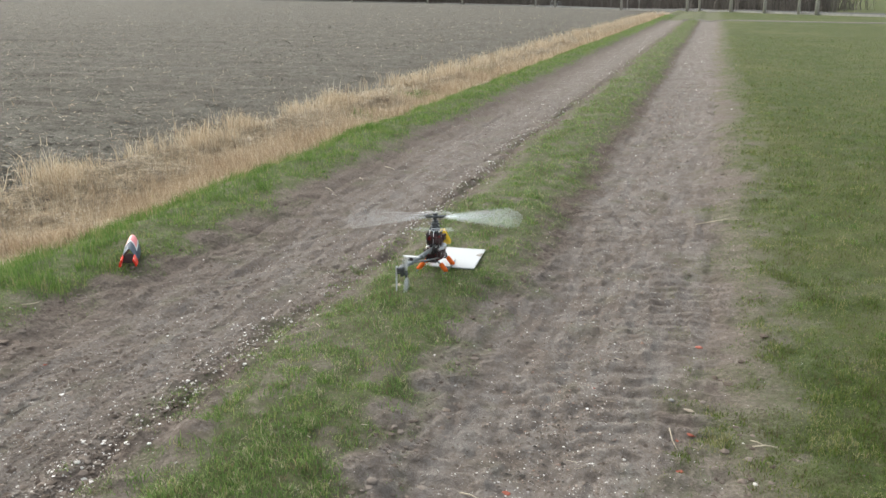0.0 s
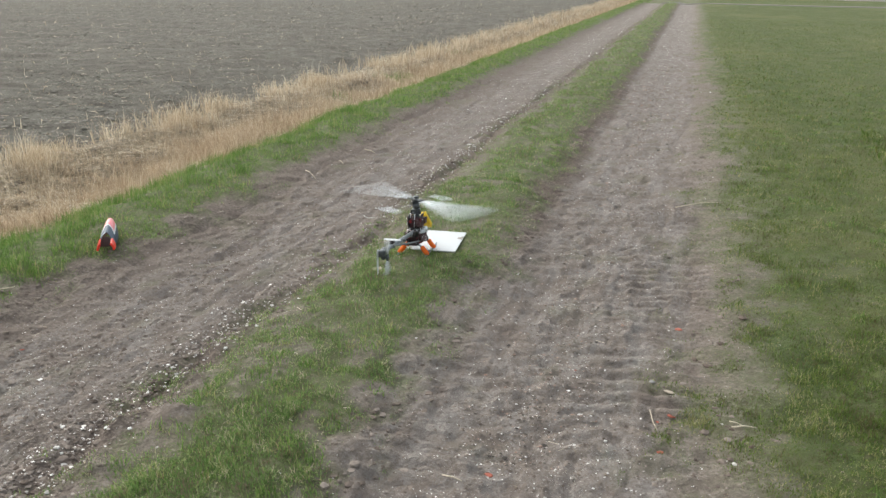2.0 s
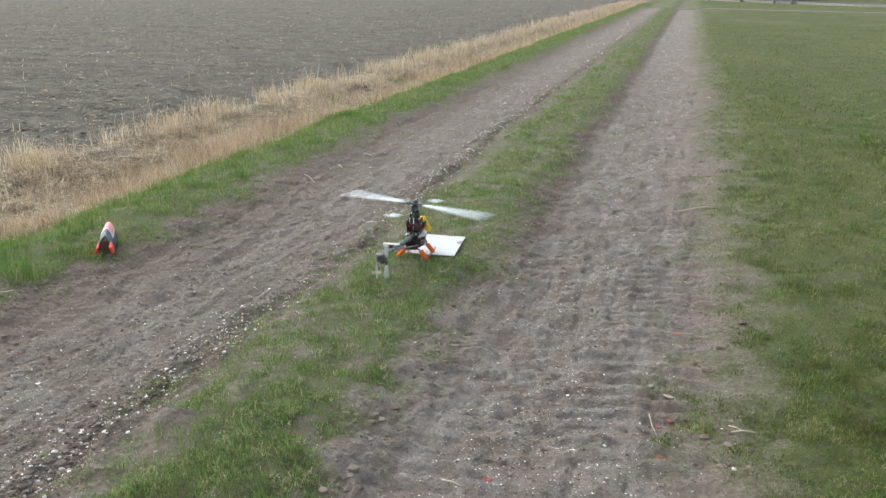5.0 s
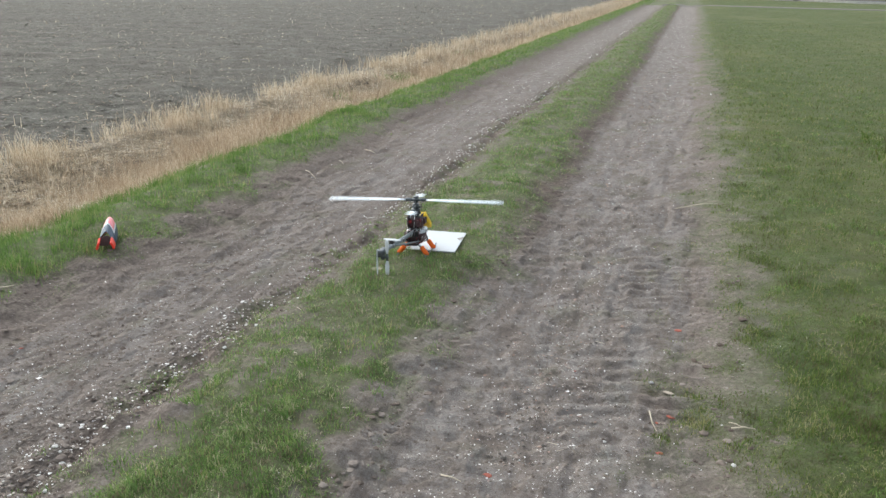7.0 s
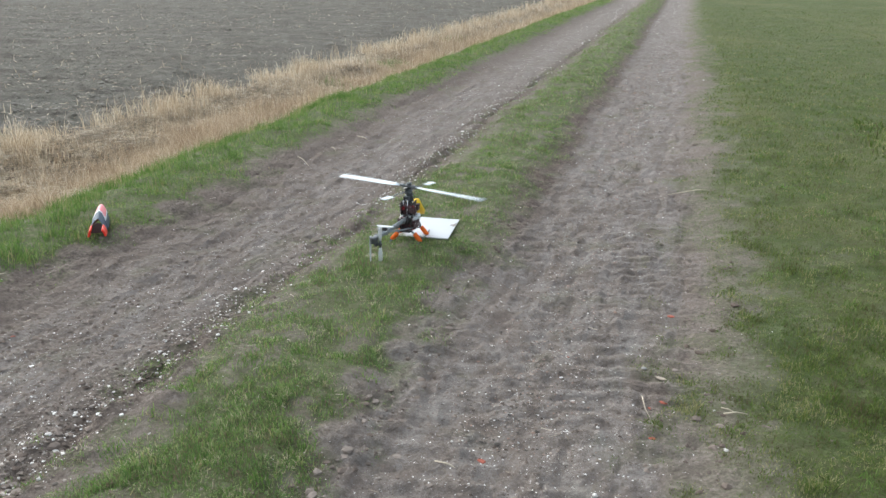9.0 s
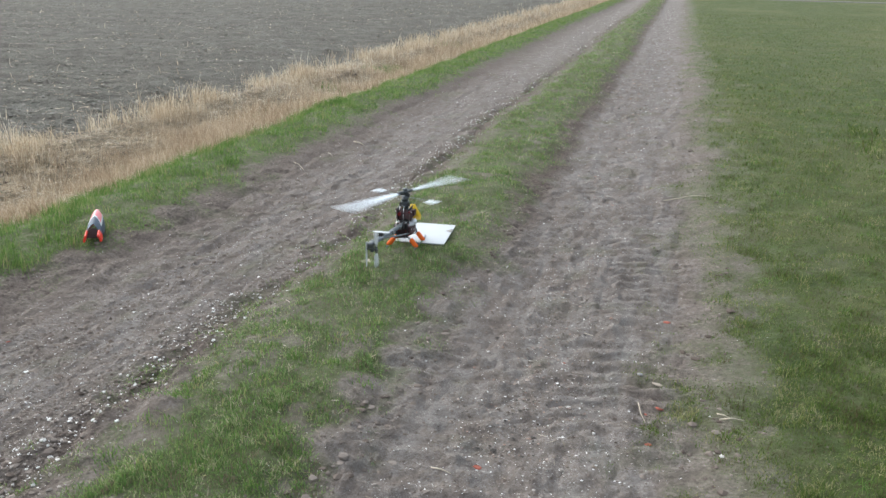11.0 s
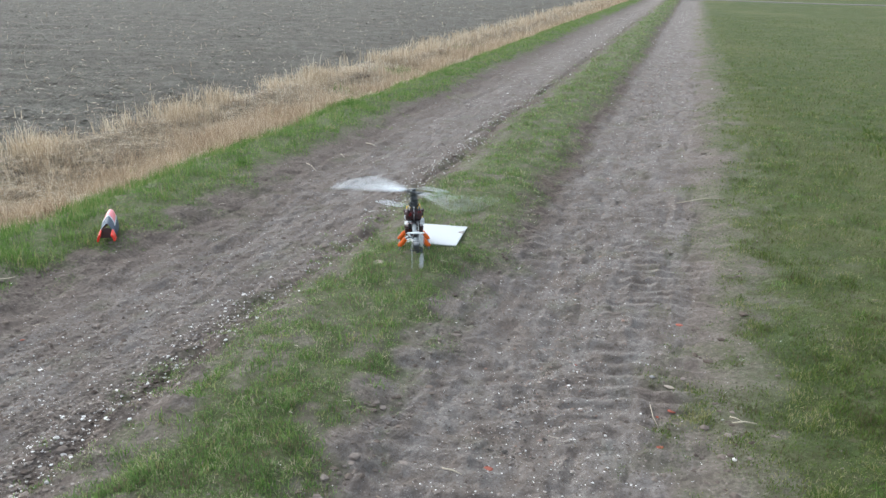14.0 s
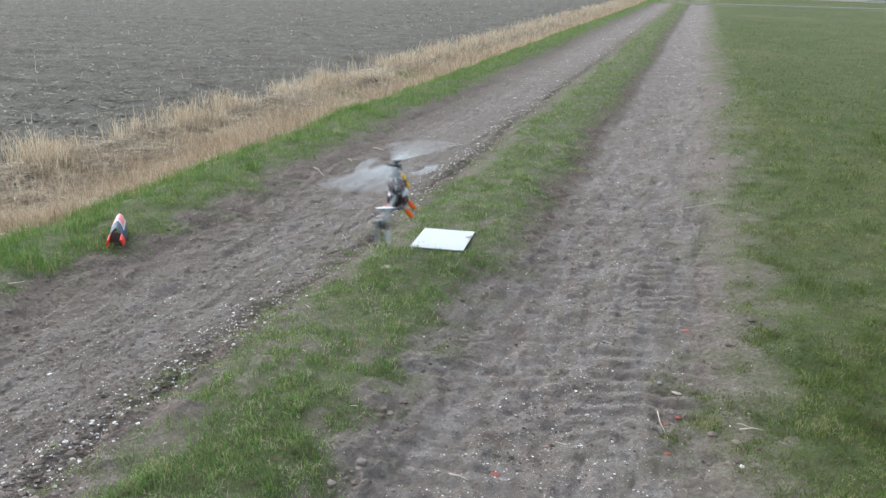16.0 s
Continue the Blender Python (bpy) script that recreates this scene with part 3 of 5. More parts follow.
litter("straw", 72000, -5.3, -3.95, 2.6, 70, 0.04, 0.2, 0.0032, STRAW, "flattened pale straw in the shallow ditch", 0.02)
litter("straw", 8000, -70, -5.5, 4.5, 110, 0.03, 0.1, 0.007, REED_PALE, "scattered pale stubble stalks on the harrowed field", 0.01, 1.15, beyond=lambda y: 2 + 0.9 * y)
litter("straw", 24000, -5.25, -4.0, 2.8, 16, 0.03, 0.11, 0.003, REED_PALE, "bleached broken stalks strewn over the ditch", 0.035, 1.3)
litter("straw", 9000, -5.3, -3.95, -4, 2.7, 0.04, 0.2, 0.0032, STRAW, "flattened pale straw in the shallow ditch", 0.02)
litter("straw", 60, -1.85, -0.8, 1.6, 12, 0.01, 0.028, 0.0008, STRAW, "short dead stems among the grass", 0.015)
litter("straw", 420, -2.9, 0.1, 1.6, 12, 0.012, 0.045, 0.0013, STRAW, "bits of dry straw in the ruts", 0.004)


def lumps(name, x, y, size, material, label, category, detail=1, flat=0.6, sink=0.25):
    """Irregular stones or clods, each an uneven ball of its own."""
    bm = bmesh.new()
    if detail:
        bmesh.ops.create_icosphere(bm, subdivisions=detail, radius=1)
    else:
        # eight-sided chip
        ring = [bm.verts.new((math.cos(a), math.sin(a), 0)) for a in (0, 1.5, 3.2, 4.6)]
        for tip in (bm.verts.new((0.2, 0, 0.9)), bm.verts.new((0, 0.1, -0.9))):
            for k in range(4):
                pair = (ring[k], ring[(k + 1) % 4]) if tip.co.z > 0 else (ring[(k + 1) % 4], ring[k])
                bm.faces.new((*pair, tip))
        bm.verts.index_update()
    v0 = np.array([v.co[:] for v in bm.verts])
    f0 = np.array([[v.index for v in f.verts] for f in bm.faces])
    bm.free()
    n = len(x)
    scale = size[:, None, None] * rng.uniform(0.6, 1.3, (n, 1, 3)) * np.array([1, 1, flat])
    v = v0[None] * rng.uniform(0.72, 1.2, (n, len(v0), 1)) * scale
    a = rng.uniform(0, 6.28, n)
    c, s = np.cos(a)[:, None], np.sin(a)[:, None]
    v = np.stack([c * v[..., 0] - s * v[..., 1], s * v[..., 0] + c * v[..., 1], v[..., 2]], -1)
    v += np.stack([x, y, land(x, y) + size * flat * (1 - 2 * sink)], -1)[:, None]
    f = (f0[None] + (np.arange(n) * len(v0))[:, None, None]).reshape(-1, 3)
    return tagged(new(name, make_mesh(name, v.reshape(-1, 3), f, material)), label, category, kind="stuff")


def in_ruts(n, near, far, power):
    y = far_spread(n, near, far, power)
    x = np.where(rng.uniform(0, 1, n) < 0.53, rng.normal(-0.38, 0.26, n), rng.normal(-2.3, 0.3, n))
    return x, y


x, y = in_ruts(27000, 1.6, 40, 1.7)
lumps("gravel", x, y, np.exp(rng.normal(np.log(0.0022), 0.42, len(x))) * np.maximum(1, y / 5) ** 0.7, CHIPS, "tiny white shell and stone chips pressed into the ruts", "gravel", 0)
y = far_spread(2700, 1.6, 30, 1.4)
x = -1.88 + 0.09 * rng.normal(0, 1, len(y)) - 0.05 * rough(y * 0.7, y * 0 + 3.0, 5, 2)
lumps("gravel", x, y, np.exp(np.clip(rng.normal(np.log(0.0036), 0.45, len(y)), -7, np.log(0.01))) * np.maximum(1, y / 6) ** 0.6, CHIPS, "whitish stones gathered along the crumbled strip edge", "gravel")
y = far_spread(330, 5.0, 12, 1.2)
x = -1.87 + 0.07 * rng.normal(0, 1, len(y)) - 0.05 * rough(y * 0.7, y * 0 + 3.0, 5, 2)
lumps("gravel", x, y, rng.uniform(0.004, 0.008, len(y)) * np.maximum(1, y / 6.5) ** 0.6, STONE_WHITE, "white chalky stones gathered where the strip edge breaks off", "gravel", 1)
y = far_spread(4000, 2.4, 16, 1.3)
x = -0.42 + 0.13 * rng.normal(0, 1, len(y))
lumps("gravel", x, y, np.exp(rng.normal(np.log(0.0036), 0.4, len(y))) * np.maximum(1, y / 5) ** 0.7, RUBBLE, "grey, tan and reddish gravel packed down the middle of the rut", "gravel", 0)
y = rng.uniform(1.6, 3.5, 650)
x = -1.87 + 0.085 * rng.normal(0, 1, len(y))
lumps("gravel", x, y, np.exp(np.clip(rng.normal(np.log(0.004), 0.4, len(y)), -7, np.log(0.0095))), CHIPS, "pale pebbles bedded in the crumbled strip edge", "gravel", 1)
# earth crumbs along the shoulders
n = 4200
y = far_spread(n, 1.6, 25, 1.5)
x = rng.choice([-2.97, -1.85, -0.92, 0.22], n, p=[0.26, 0.48, 0.18, 0.08]) + rng.normal(0, 0.075, n)
spare = (np.abs(x + 1.85) > 0.3) | (rng.uniform(0, 1, n) > 0.85 * calm(y))
x, y, n = x[spare], y[spare], int(spare.sum())
lumps("earth_crumbs", x, y, np.exp(np.clip(rng.normal(np.log(0.006), 0.55, n), -7, np.log(0.02))), CLOD, "crumbled brown earth on the shoulders of the ruts", "soil", 1, 0.55, 0.5)
x, y = in_ruts(12000, 1.6, 20, 1.6)
lumps("earth_crumbs", x + rng.normal(0, 0.2, len(x)), y, np.exp(np.clip(rng.normal(np.log(0.004), 0.5, len(x)), -7, np.log(0.011))), CLOD, "small brown crumbs of earth in the ruts", "soil", 0, 0.5, 0.42)
y = far_spread(5000, 1.6, 25, 1.5)
x = rng.normal(-2.35, 0.26, len(y))
lumps("earth_crumbs", x, y, np.exp(np.clip(rng.normal(np.log(0.0075), 0.45, len(x)), -7, np.log(0.018))), CLOD, "flat earth lumps and small stones in the outer rut", "soil", 0, 0.4, 0.45)
y = far_spread(22000, 4.5, 120, 1.35)
x = -5.4 - (2 + 0.9 * y) * rng.uniform(0, 1, len(y))
lumps("field_clods", x, y, np.exp(np.clip(rng.normal(np.log(0.022), 0.5, len(x)), -7, np.log(0.045))) * np.maximum(1, y / 14) ** 0.5, FIELD_CLOD, "grey-brown clods of the harrowed field", "soil", 0, 0.38, 0.45)
y = far_spread(900, 4.5, 60, 1.3)
x = -5.5 - (2 + 0.9 * y) * rng.uniform(0, 1, len(y))
blades("stubble", x, y, rng.uniform(0.04, 0.16, len(x)), rng.uniform(0.005, 0.009, len(x)) * np.maximum(1, y / 10) ** 0.6, 0.8, REED_PALE, "lone pale stalks standing in the harrowed field", "stubble", 0.01, 0.3)
y = far_spread(420, 3.5, 60, 1.3)
x = -4.78 + rng.normal(0, 0.09, len(y))
lumps("earth_crumbs", x, y, np.exp(np.clip(rng.normal(np.log(0.02), 0.5, len(x)), -7, np.log(0.05))), CLOD, "dark clods along the low ridge in the ditch", "soil", 1, 0.6, 0.35)

# ---- building helpers ----
def part(name, bm, material, parent, label="", smooth=True):
    me = bpy.data.meshes.new(name)
    bmesh.ops.recalc_face_normals(bm, faces=bm.faces)
    bm.to_mesh(me)
    bm.free()
    me.materials.append(material)
    me.shade_smooth() if smooth else me.shade_flat()
    ob = new(name, me)
    ob.parent = parent
    return tagged(ob, label)


def add_box(bm, size, at=(0, 0, 0), turn=(0, 0, 0), bevel=0.002):
    made = bmesh.ops.create_cube(bm, size=1, matrix=pose(*at, *turn) @ Matrix.Diagonal((*size, 1)))
    edges = {e for v in made["verts"] for e in v.link_edges}
    if bevel:
        bmesh.ops.bevel(bm, geom=list(edges), offset=bevel, segments=2, profile=0.5, affect="EDGES")


def add_tube(bm, points, radius, sides=10, flat=1.0, caps=True):
    """A round bar through points; radius may differ point by point."""
    points = [Vector(p) for p in points]
    radii = radius if isinstance(radius, (list, tuple)) else [radius] * len(points)
    rings, previous = [], None
    for i, p in enumerate(points):
        d = (points[min(i + 1, len(points) - 1)] - points[max(i - 1, 0)]).normalized()
        if previous is None:
            previous = d.orthogonal().normalized()
        u = (previous - d * previous.dot(d)).normalized()
        previous = u
        v = d.cross(u)
        rings.append([bm.verts.new(p + radii[i] * (math.cos(k * 2 * math.pi / sides) * u + flat * math.sin(k * 2 * math.pi / sides) * v)) for k in range(sides)])
    for a, b in zip(rings, rings[1:]):
        for k in range(sides):
            bm.faces.new((a[k], a[(k + 1) % sides], b[(k + 1) % sides], b[k]))
    if caps:
        bm.faces.new(rings[0][::-1])
        bm.faces.new(rings[-1])


def add_disc(bm, radius, height, at=(0, 0, 0), turn=(0, 0, 0), sides=24):
    bmesh.ops.create_cone(bm, cap_ends=True, segments=sides, radius1=radius, radius2=radius, depth=height, matrix=pose(*at, *turn))


def add_ball(bm, radius, at, squash=(1, 1, 1), detail=2):
    bmesh.ops.create_icosphere(bm, subdivisions=detail, radius=1, matrix=Matrix.Translation(at) @ Matrix.Diagonal((radius * squash[0], radius * squash[1], radius * squash[2], 1)))


def add_blade(bm, root, tip, chord, thick, taper=1.0, sections=8):
    """An airfoil blade along +x from root to tip, wider past the shank."""
    rings = []
    for i in range(sections + 1):
        x = root + (tip - root) * i / sections
        c = chord * (0.45 + 0.55 * min(1, i / 1.5)) * (1 + (taper - 1) * i / sections)
        if i == sections:
            c *= 0.8
        ring = []
        for k in range(12):
            a = k * 2 * math.pi / 12
            y = 0.5 * math.cos(a)
            z = math.sin(a) * thick * (0.75 - 0.5 * y)
            ring.append(bm.verts.new((x, y * c, z)))
        rings.append(ring)
    for a, b in zip(rings, rings[1:]):
        for k in range(12):
            bm.faces.new((a[k], a[(k + 1) % 12], b[(k + 1) % 12], b[k]))
    bm.faces.new(rings[0][::-1])
    bm.faces.new(rings[-1])


# ---- the model helicopter ----
HUB = 0.29
BOOM = 0.188
TAIL = -0.56


def build_helicopter():
    heli = tagged(new("model_helicopter"), "radio-controlled helicopter without its shell, black mechanics and orange skids", "model helicopter")

    bm = bmesh.new()
    for side in (-1, 1):
        add_box(bm, (0.003, 0.15, 0.05), (side * 0.029, 0.0, 0.085), bevel=0.001)
        add_box(bm, (0.003, 0.085, 0.075), (side * 0.029, -0.005, 0.145), (8, 0, 0), 0.001)
        add_box(bm, (0.003, 0.05, 0.03), (side * 0.029, -0.03, 0.19), bevel=0.001)
    for y, z in ((-0.06, 0.07), (0.06, 0.07), (-0.03, 0.115), (0.03, 0.12), (-0.02, 0.18), (0.02, 0.175)):
        add_tube(bm, [(-0.031, y, z), (0.031, y, z)], 0.004)
    add_box(bm, (0.064, 0.18, 0.004), (0, 0, 0.06))
    for side in (-1, 1):
        add_box(bm, (0.004, 0.07, 0.035), (side * 0.03, -0.01, 0.195), (10, side * 14, 0), 0.0015)
        add_box(bm, (0.004, 0.03, 0.02), (side * 0.024, -0.005, 0.222), (0, side * 18, 0), 0.0015)
    frame_part = part("side_frame", bm, BLACK_PLASTIC, heli, "black carbon side plates", False)

    bm = bmesh.new()
    add_disc(bm, 0.05, 0.01, (0, -0.005, 0.117), sides=36)
    add_disc(bm, 0.018, 0.016, (0, -0.005, 0.118))
    part("main_gear", bm, PALE_PLASTIC, heli, "milky white main gear")

    bm = bmesh.new()
    add_box(bm, (0.062, 0.034, 0.034), (0, -0.048, 0.116), bevel=0.006)
    add_box(bm, (0.03, 0.05, 0.026), (0, -0.07, 0.12), bevel=0.006)
    part("boom_clamp", bm, BLACK_PLASTIC, heli, "black boom clamp", False)

    bm = bmesh.new()
    add_disc(bm, 0.02, 0.036, (0, 0.042, 0.15))
    add_disc(bm, 0.017, 0.006, (0, 0.042, 0.172))
    part("motor", bm, DARK_METAL, heli)

    bm = bmesh.new()
    add_box(bm, (0.078, 0.034, 0.112), (0.007, 0.09, 0.152), (40, -10, 0), 0.006)
    add_box(bm, (0.044, 0.003, 0.03), (0.009, 0.076, 0.134), (40, -10, 0), 0.001)
    part("battery_pack", bm, YELLOW, heli, "yellow battery pack leaning at the front")

    for x, y, z in ((-0.019, -0.05, 0.1), (0.019, -0.045, 0.096), (0.018, 0.02, 0.09), (-0.018, 0.025, 0.095), (0.021, 0.012, 0.175), (-0.021, 0.008, 0.172), (0.014, -0.04, 0.172)):
        bm = bmesh.new()
        add_box(bm, (0.018, 0.034, 0.032), (x * 2.0, y, z), bevel=0.002)
        add_box(bm, (0.022, 0.046, 0.003), (x * 2.0, y, z + 0.006), bevel=0.001)
        add_disc(bm, 0.007, 0.006, (x * 2.5, y, z + 0.014), (0, 90, 0), 14)
        part("servo", bm, BROWN_PART, heli, "dark brown servo", False)
    bm = bmesh.new()
    add_box(bm, (0.034, 0.05, 0.022), (0, 0.035, 0.078), bevel=0.003)
    part("receiver", bm, BLACK_PLASTIC, heli, "", False)
    bm = bmesh.new()
    add_box(bm, (0.03, 0.035, 0.014), (0, -0.045, 0.137), bevel=0.003)
    part("gyro", bm, BLACK_PLASTIC, heli, "", False)
    bm = bmesh.new()
    add_box(bm, (0.014, 0.06, 0.04), (-0.036, 0.04, 0.15), (0, 0, 6), 0.004)
    part("speed_controller", bm, BLACK_PLASTIC, heli, "", False)
    bm = bmesh.new()
    add_ball(bm, 0.02, (-0.042, 0.0, 0.154), (0.55, 1, 1))
    part("cap", bm, PALE_PLASTIC, heli, "pale domed cap")
    bm = bmesh.new()
    add_box(bm, (0.096, 0.09, 0.036), (0, 0.0, 0.08), bevel=0.008)
    part("electronics_tray", bm, BROWN_PART, heli, "dark maroon electronics tray")
    bm = bmesh.new()
    add_box(bm, (0.088, 0.06, 0.062), (-0.002, -0.006, 0.166), (6, 0, 0), 0.016)
    part("bearing_block", bm, BROWN_PART, heli, "dark maroon bearing block")
    bm = bmesh.new()
    add_disc(bm, 0.017, 0.034, (0.036, 0.02, 0.122), (0, 90, 20))
    add_disc(bm, 0.011, 0.04, (0.036, 0.02, 0.122), (0, 90, 20))
    part("motor_can", bm, SILVER_CAN, heli, "bright silver motor can")
    bm = bmesh.new()
    add_box(bm, (0.05, 0.005, 0.007), (0.0, -0.056, 0.138), (0, 6, 0), 0.001)
    add_box(bm, (0.02, 0.004, 0.012), (-0.018, -0.054, 0.126), (0, 0, 0), 0.001)
    part("plug", bm, PALE_PLASTIC, heli, "pale plastic plug", False)
    bm = bmesh.new()
    add_tube(bm, [(0.034, -0.05, 0.064), (0.038, 0.0, 0.058), (0.034, 0.05, 0.066)], 0.0035, 8)
    add_tube(bm, [(-0.034, -0.05, 0.064), (-0.02, -0.058, 0.06), (0.034, -0.05, 0.064)], 0.0035, 8)
    part("wire", bm, RED_WIRE, heli, "dark red wire")
    bm = bmesh.new()
    add_tube(bm, [(0.03 + 0.018 * math.cos(k * math.pi / 6), 0.055, 0.062 + 0.018 * math.sin(k * math.pi / 6)) for k in range(13)], 0.003, 8, caps=False)
    part("cable_loop", bm, BLACK_PLASTIC, heli)

    for k in range(6):
        bm = bmesh.new()
        s = 1 if k % 2 else -1
        pts = [(s * 0.026, -0.06 + 0.01 * k, 0.09 + 0.004 * k), (s * (0.036 + 0.002 * k), -0.045 + 0.012 * k, 0.075 + 0.003 * k),
               (s * 0.038, -0.01 + 0.01 * k, 0.085), (s * 0.028, 0.02 + 0.008 * k, 0.105), (s * 0.012, 0.06, 0.11)]
        add_tube(bm, pts, 0.0022, 6)
        part("wire", bm, RED_WIRE if k < 4 else BLACK_PLASTIC, heli, "dark red wire" if k < 4 else "black wire")

    bm = bmesh.new()
    add_tube(bm, [(0, 0, 0.07), (0, 0, HUB)], 0.0045, 12)
    part("mast", bm, GREY_METAL, heli)
    bm = bmesh.new()
    add_disc(bm, 0.027, 0.009, (0, 0, 0.216))
    add_disc(bm, 0.02, 0.018, (0, 0, 0.226))
    add_disc(bm, 0.024, 0.007, (0, 0, 0.236))
    for k in range(4):
        a = math.radians(45 + 90 * k)
        add_tube(bm, [(0.02 * math.cos(a), 0.02 * math.sin(a), 0.218), (0.026 * math.cos(a), 0.026 * math.sin(a), 0.17)], 0.0018, 6)
    add_box(bm, (0.03, 0.03, 0.012), (0, 0, 0.2), bevel=0.003)
    part("swashplate", bm, DARK_METAL, heli)

    for x, y, lean in ((-0.03, -0.036, 0.006), (0.032, -0.03, -0.006), (0.0, -0.045, 0.0)):
        bm = bmesh.new()
        add_tube(bm, [(x, y, 0.13), (x + lean, y * 0.6, 0.214)], 0.0022, 6)
        for z in (0.132, 0.212):
            add_ball(bm, 0.005, (x + lean * (z > 0.2), y * (0.6 if z > 0.2 else 1), z), detail=1)
        part("linkage_rod", bm, SILVER_CAN, heli, "bright control linkage rod")
    for x, y, z, m in ((-0.022, -0.041, 0.176, RED_WIRE), (0.018, -0.042, 0.158, BLACK_PLASTIC), (0.03, -0.04, 0.185, RED_WIRE), (-0.03, -0.046, 0.092, RED_WIRE), (0.026, -0.05, 0.088, RED_WIRE)):
        bm = bmesh.new()
        add_box(bm, (0.018, 0.014, 0.016), (x, y, z), (0, 0, 12), 0.003)
        add_box(bm, (0.006, 0.018, 0.005), (x + 0.004, y - 0.002, z + 0.009), bevel=0.001)
        part("connector", bm, m, heli, "small glossy connector", False)

    # landing gear
    for x in (-1, 1):
        bm = bmesh.new()
        add_tube(bm, [(x * 0.078, y, z) for y, z in ((-0.1, 0.004), (0.0, 0.004), (0.09, 0.004), (0.108, 0.008), (0.12, 0.018))], 0.004, 8)
        part("skid_rail", bm, GREY_PLASTIC, heli, "grey skid tube")
        for y in (-0.06, 0.07):
            bm = bmesh.new()
            add_tube(bm, [(x * 0.015, y, 0.062), (x * 0.032, y, 0.056), (x * 0.05, y, 0.043), (x * 0.066, y, 0.022), (x * 0.078, y, 0.006)], [0.005, 0.005, 0.0045, 0.004, 0.004], 8)
            strut = part("skid_strut", bm, GREY_METAL, heli, "bare metal skid strut")
            bm = bmesh.new()
            add_tube(bm, [(x * 0.046, y, 0.047), (x * 0.05, y, 0.043), (x * 0.066, y, 0.022), (x * 0.079, y, 0.007), (x * 0.08, y, 0.004)], [0.011, 0.0128, 0.0128, 0.0128, 0.0095], 12)
            part("foam_sleeve", bm, ORANGE, strut, "orange foam sleeve")

    # tail
    bm = bmesh.new()
    add_tube(bm, [(0, -0.05, 0.122), (0, TAIL, BOOM - 0.02)], 0.0115, 14)
    part("tail_boom", bm, GREY_PLASTIC, heli, "slate-grey tail boom")
    for x in (-1, 1):
        bm = bmesh.new()
        add_tube(bm, [(x * 0.034, -0.05, 0.075), (x * 0.026, -0.22, 0.112), (x * 0.013, -0.4, BOOM - 0.034)], 0.0045, 8)
        part("boom_brace", bm, GREY_PLASTIC, heli, "grey boom brace")
    bm = bmesh.new()
    add_tube(bm, [(0.02, -0.06, 0.15), (0.018, -0.3, 0.165), (0.016, TAIL + 0.03, BOOM - 0.012)], 0.002, 6)
    for y in (-0.14, -0.26, -0.42):
        add_box(bm, (0.014, 0.012, 0.018), (0.011, y, 0.122 + (y + 0.05) * -0.09), bevel=0.002)
    part("tail_pushrod", bm, GREY_METAL, heli, "steel tail control rod in its guides")
    # bright screw heads, added for the highlights on the dark body
    for x in (-1, 1):
        for y, z in ((-0.05, 0.1), (0.0, 0.085), (0.05, 0.1), (-0.02, 0.15), (0.025, 0.165), (-0.035, 0.19), (0.0, 0.128)):
            bm = bmesh.new()
            add_ball(bm, 0.0035, (x * 0.049 if z < 0.13 else x * 0.044, y, z), (0.6, 1, 1), 1)
            part("screw", bm, SILVER_CAN, heli, "bright screw head added as a highlight")
    bm = bmesh.new()
    add_tube(bm, [(-0.04, -0.052, 0.128), (-0.012, -0.062, 0.132), (0.014, -0.06, 0.13), (0.036, -0.05, 0.122)], 0.003, 8)
    part("ribbon_lead", bm, PINK_WIRE, heli, "pinkish white servo lead")
    bm = bmesh.new()
    add_box(bm, (0.028, 0.044, 0.028), (0, TAIL, BOOM - 0.022), bevel=0.006)
    add_box(bm, (0.018, 0.026, 0.026), (0.006, TAIL, BOOM - 0.044), bevel=0.006)
    add_box(bm, (0.03, 0.02, 0.02), (0, TAIL + 0.04, BOOM - 0.02), bevel=0.004)
    add_tube(bm, [(-0.03, TAIL, BOOM - 0.045), (0.026, TAIL, BOOM - 0.045)], 0.004, 8)
    part("tail_gearbox", bm, DARK_METAL, heli, "dark tail gearbox")
    bm = bmesh.new()
    ring = [(-0.02, TAIL + 0.006, 0.15), (-0.02, TAIL - 0.004, 0.06), (-0.02, TAIL - 0.014, 0.055), (-0.02, TAIL - 0.02, 0.1),
            (-0.02, TAIL - 0.018, 0.14), (-0.02, TAIL - 0.016, 0.18), (-0.02, TAIL + 0.012, 0.178)]
    face = bm.faces.new([bm.verts.new(p) for p in ring])
    made = bmesh.ops.extrude_face_region(bm, geom=[face])
    bmesh.ops.translate(bm, verts=[v for v in made["geom"] if isinstance(v, bmesh.types.BMVert)], vec=(-0.0025, 0, 0))
    part("vertical_fin", bm, PALE_PLASTIC, heli, "pale vertical tail fin", False)
    bm = bmesh.new()
    outline = [(-0.046, 0.0), (-0.04, 0.012), (0.0, 0.018), (0.04, 0.012), (0.046, 0.0), (0.025, -0.008), (-0.025, -0.008)]
    face = bm.faces.new([bm.verts.new((a, TAIL + 0.15 + b, BOOM - 0.005)) for a, b in outline])
    made = bmesh.ops.extrude_face_region(bm, geom=[face])
    bmesh.ops.translate(bm, verts=[v for v in made["geom"] if isinstance(v, bmesh.types.BMVert)], vec=(0, 0, 0.0025))
    part("horizontal_fin", bm, PALE_PLASTIC, heli, "pale horizontal tail fin", False)
    bm = bmesh.new()
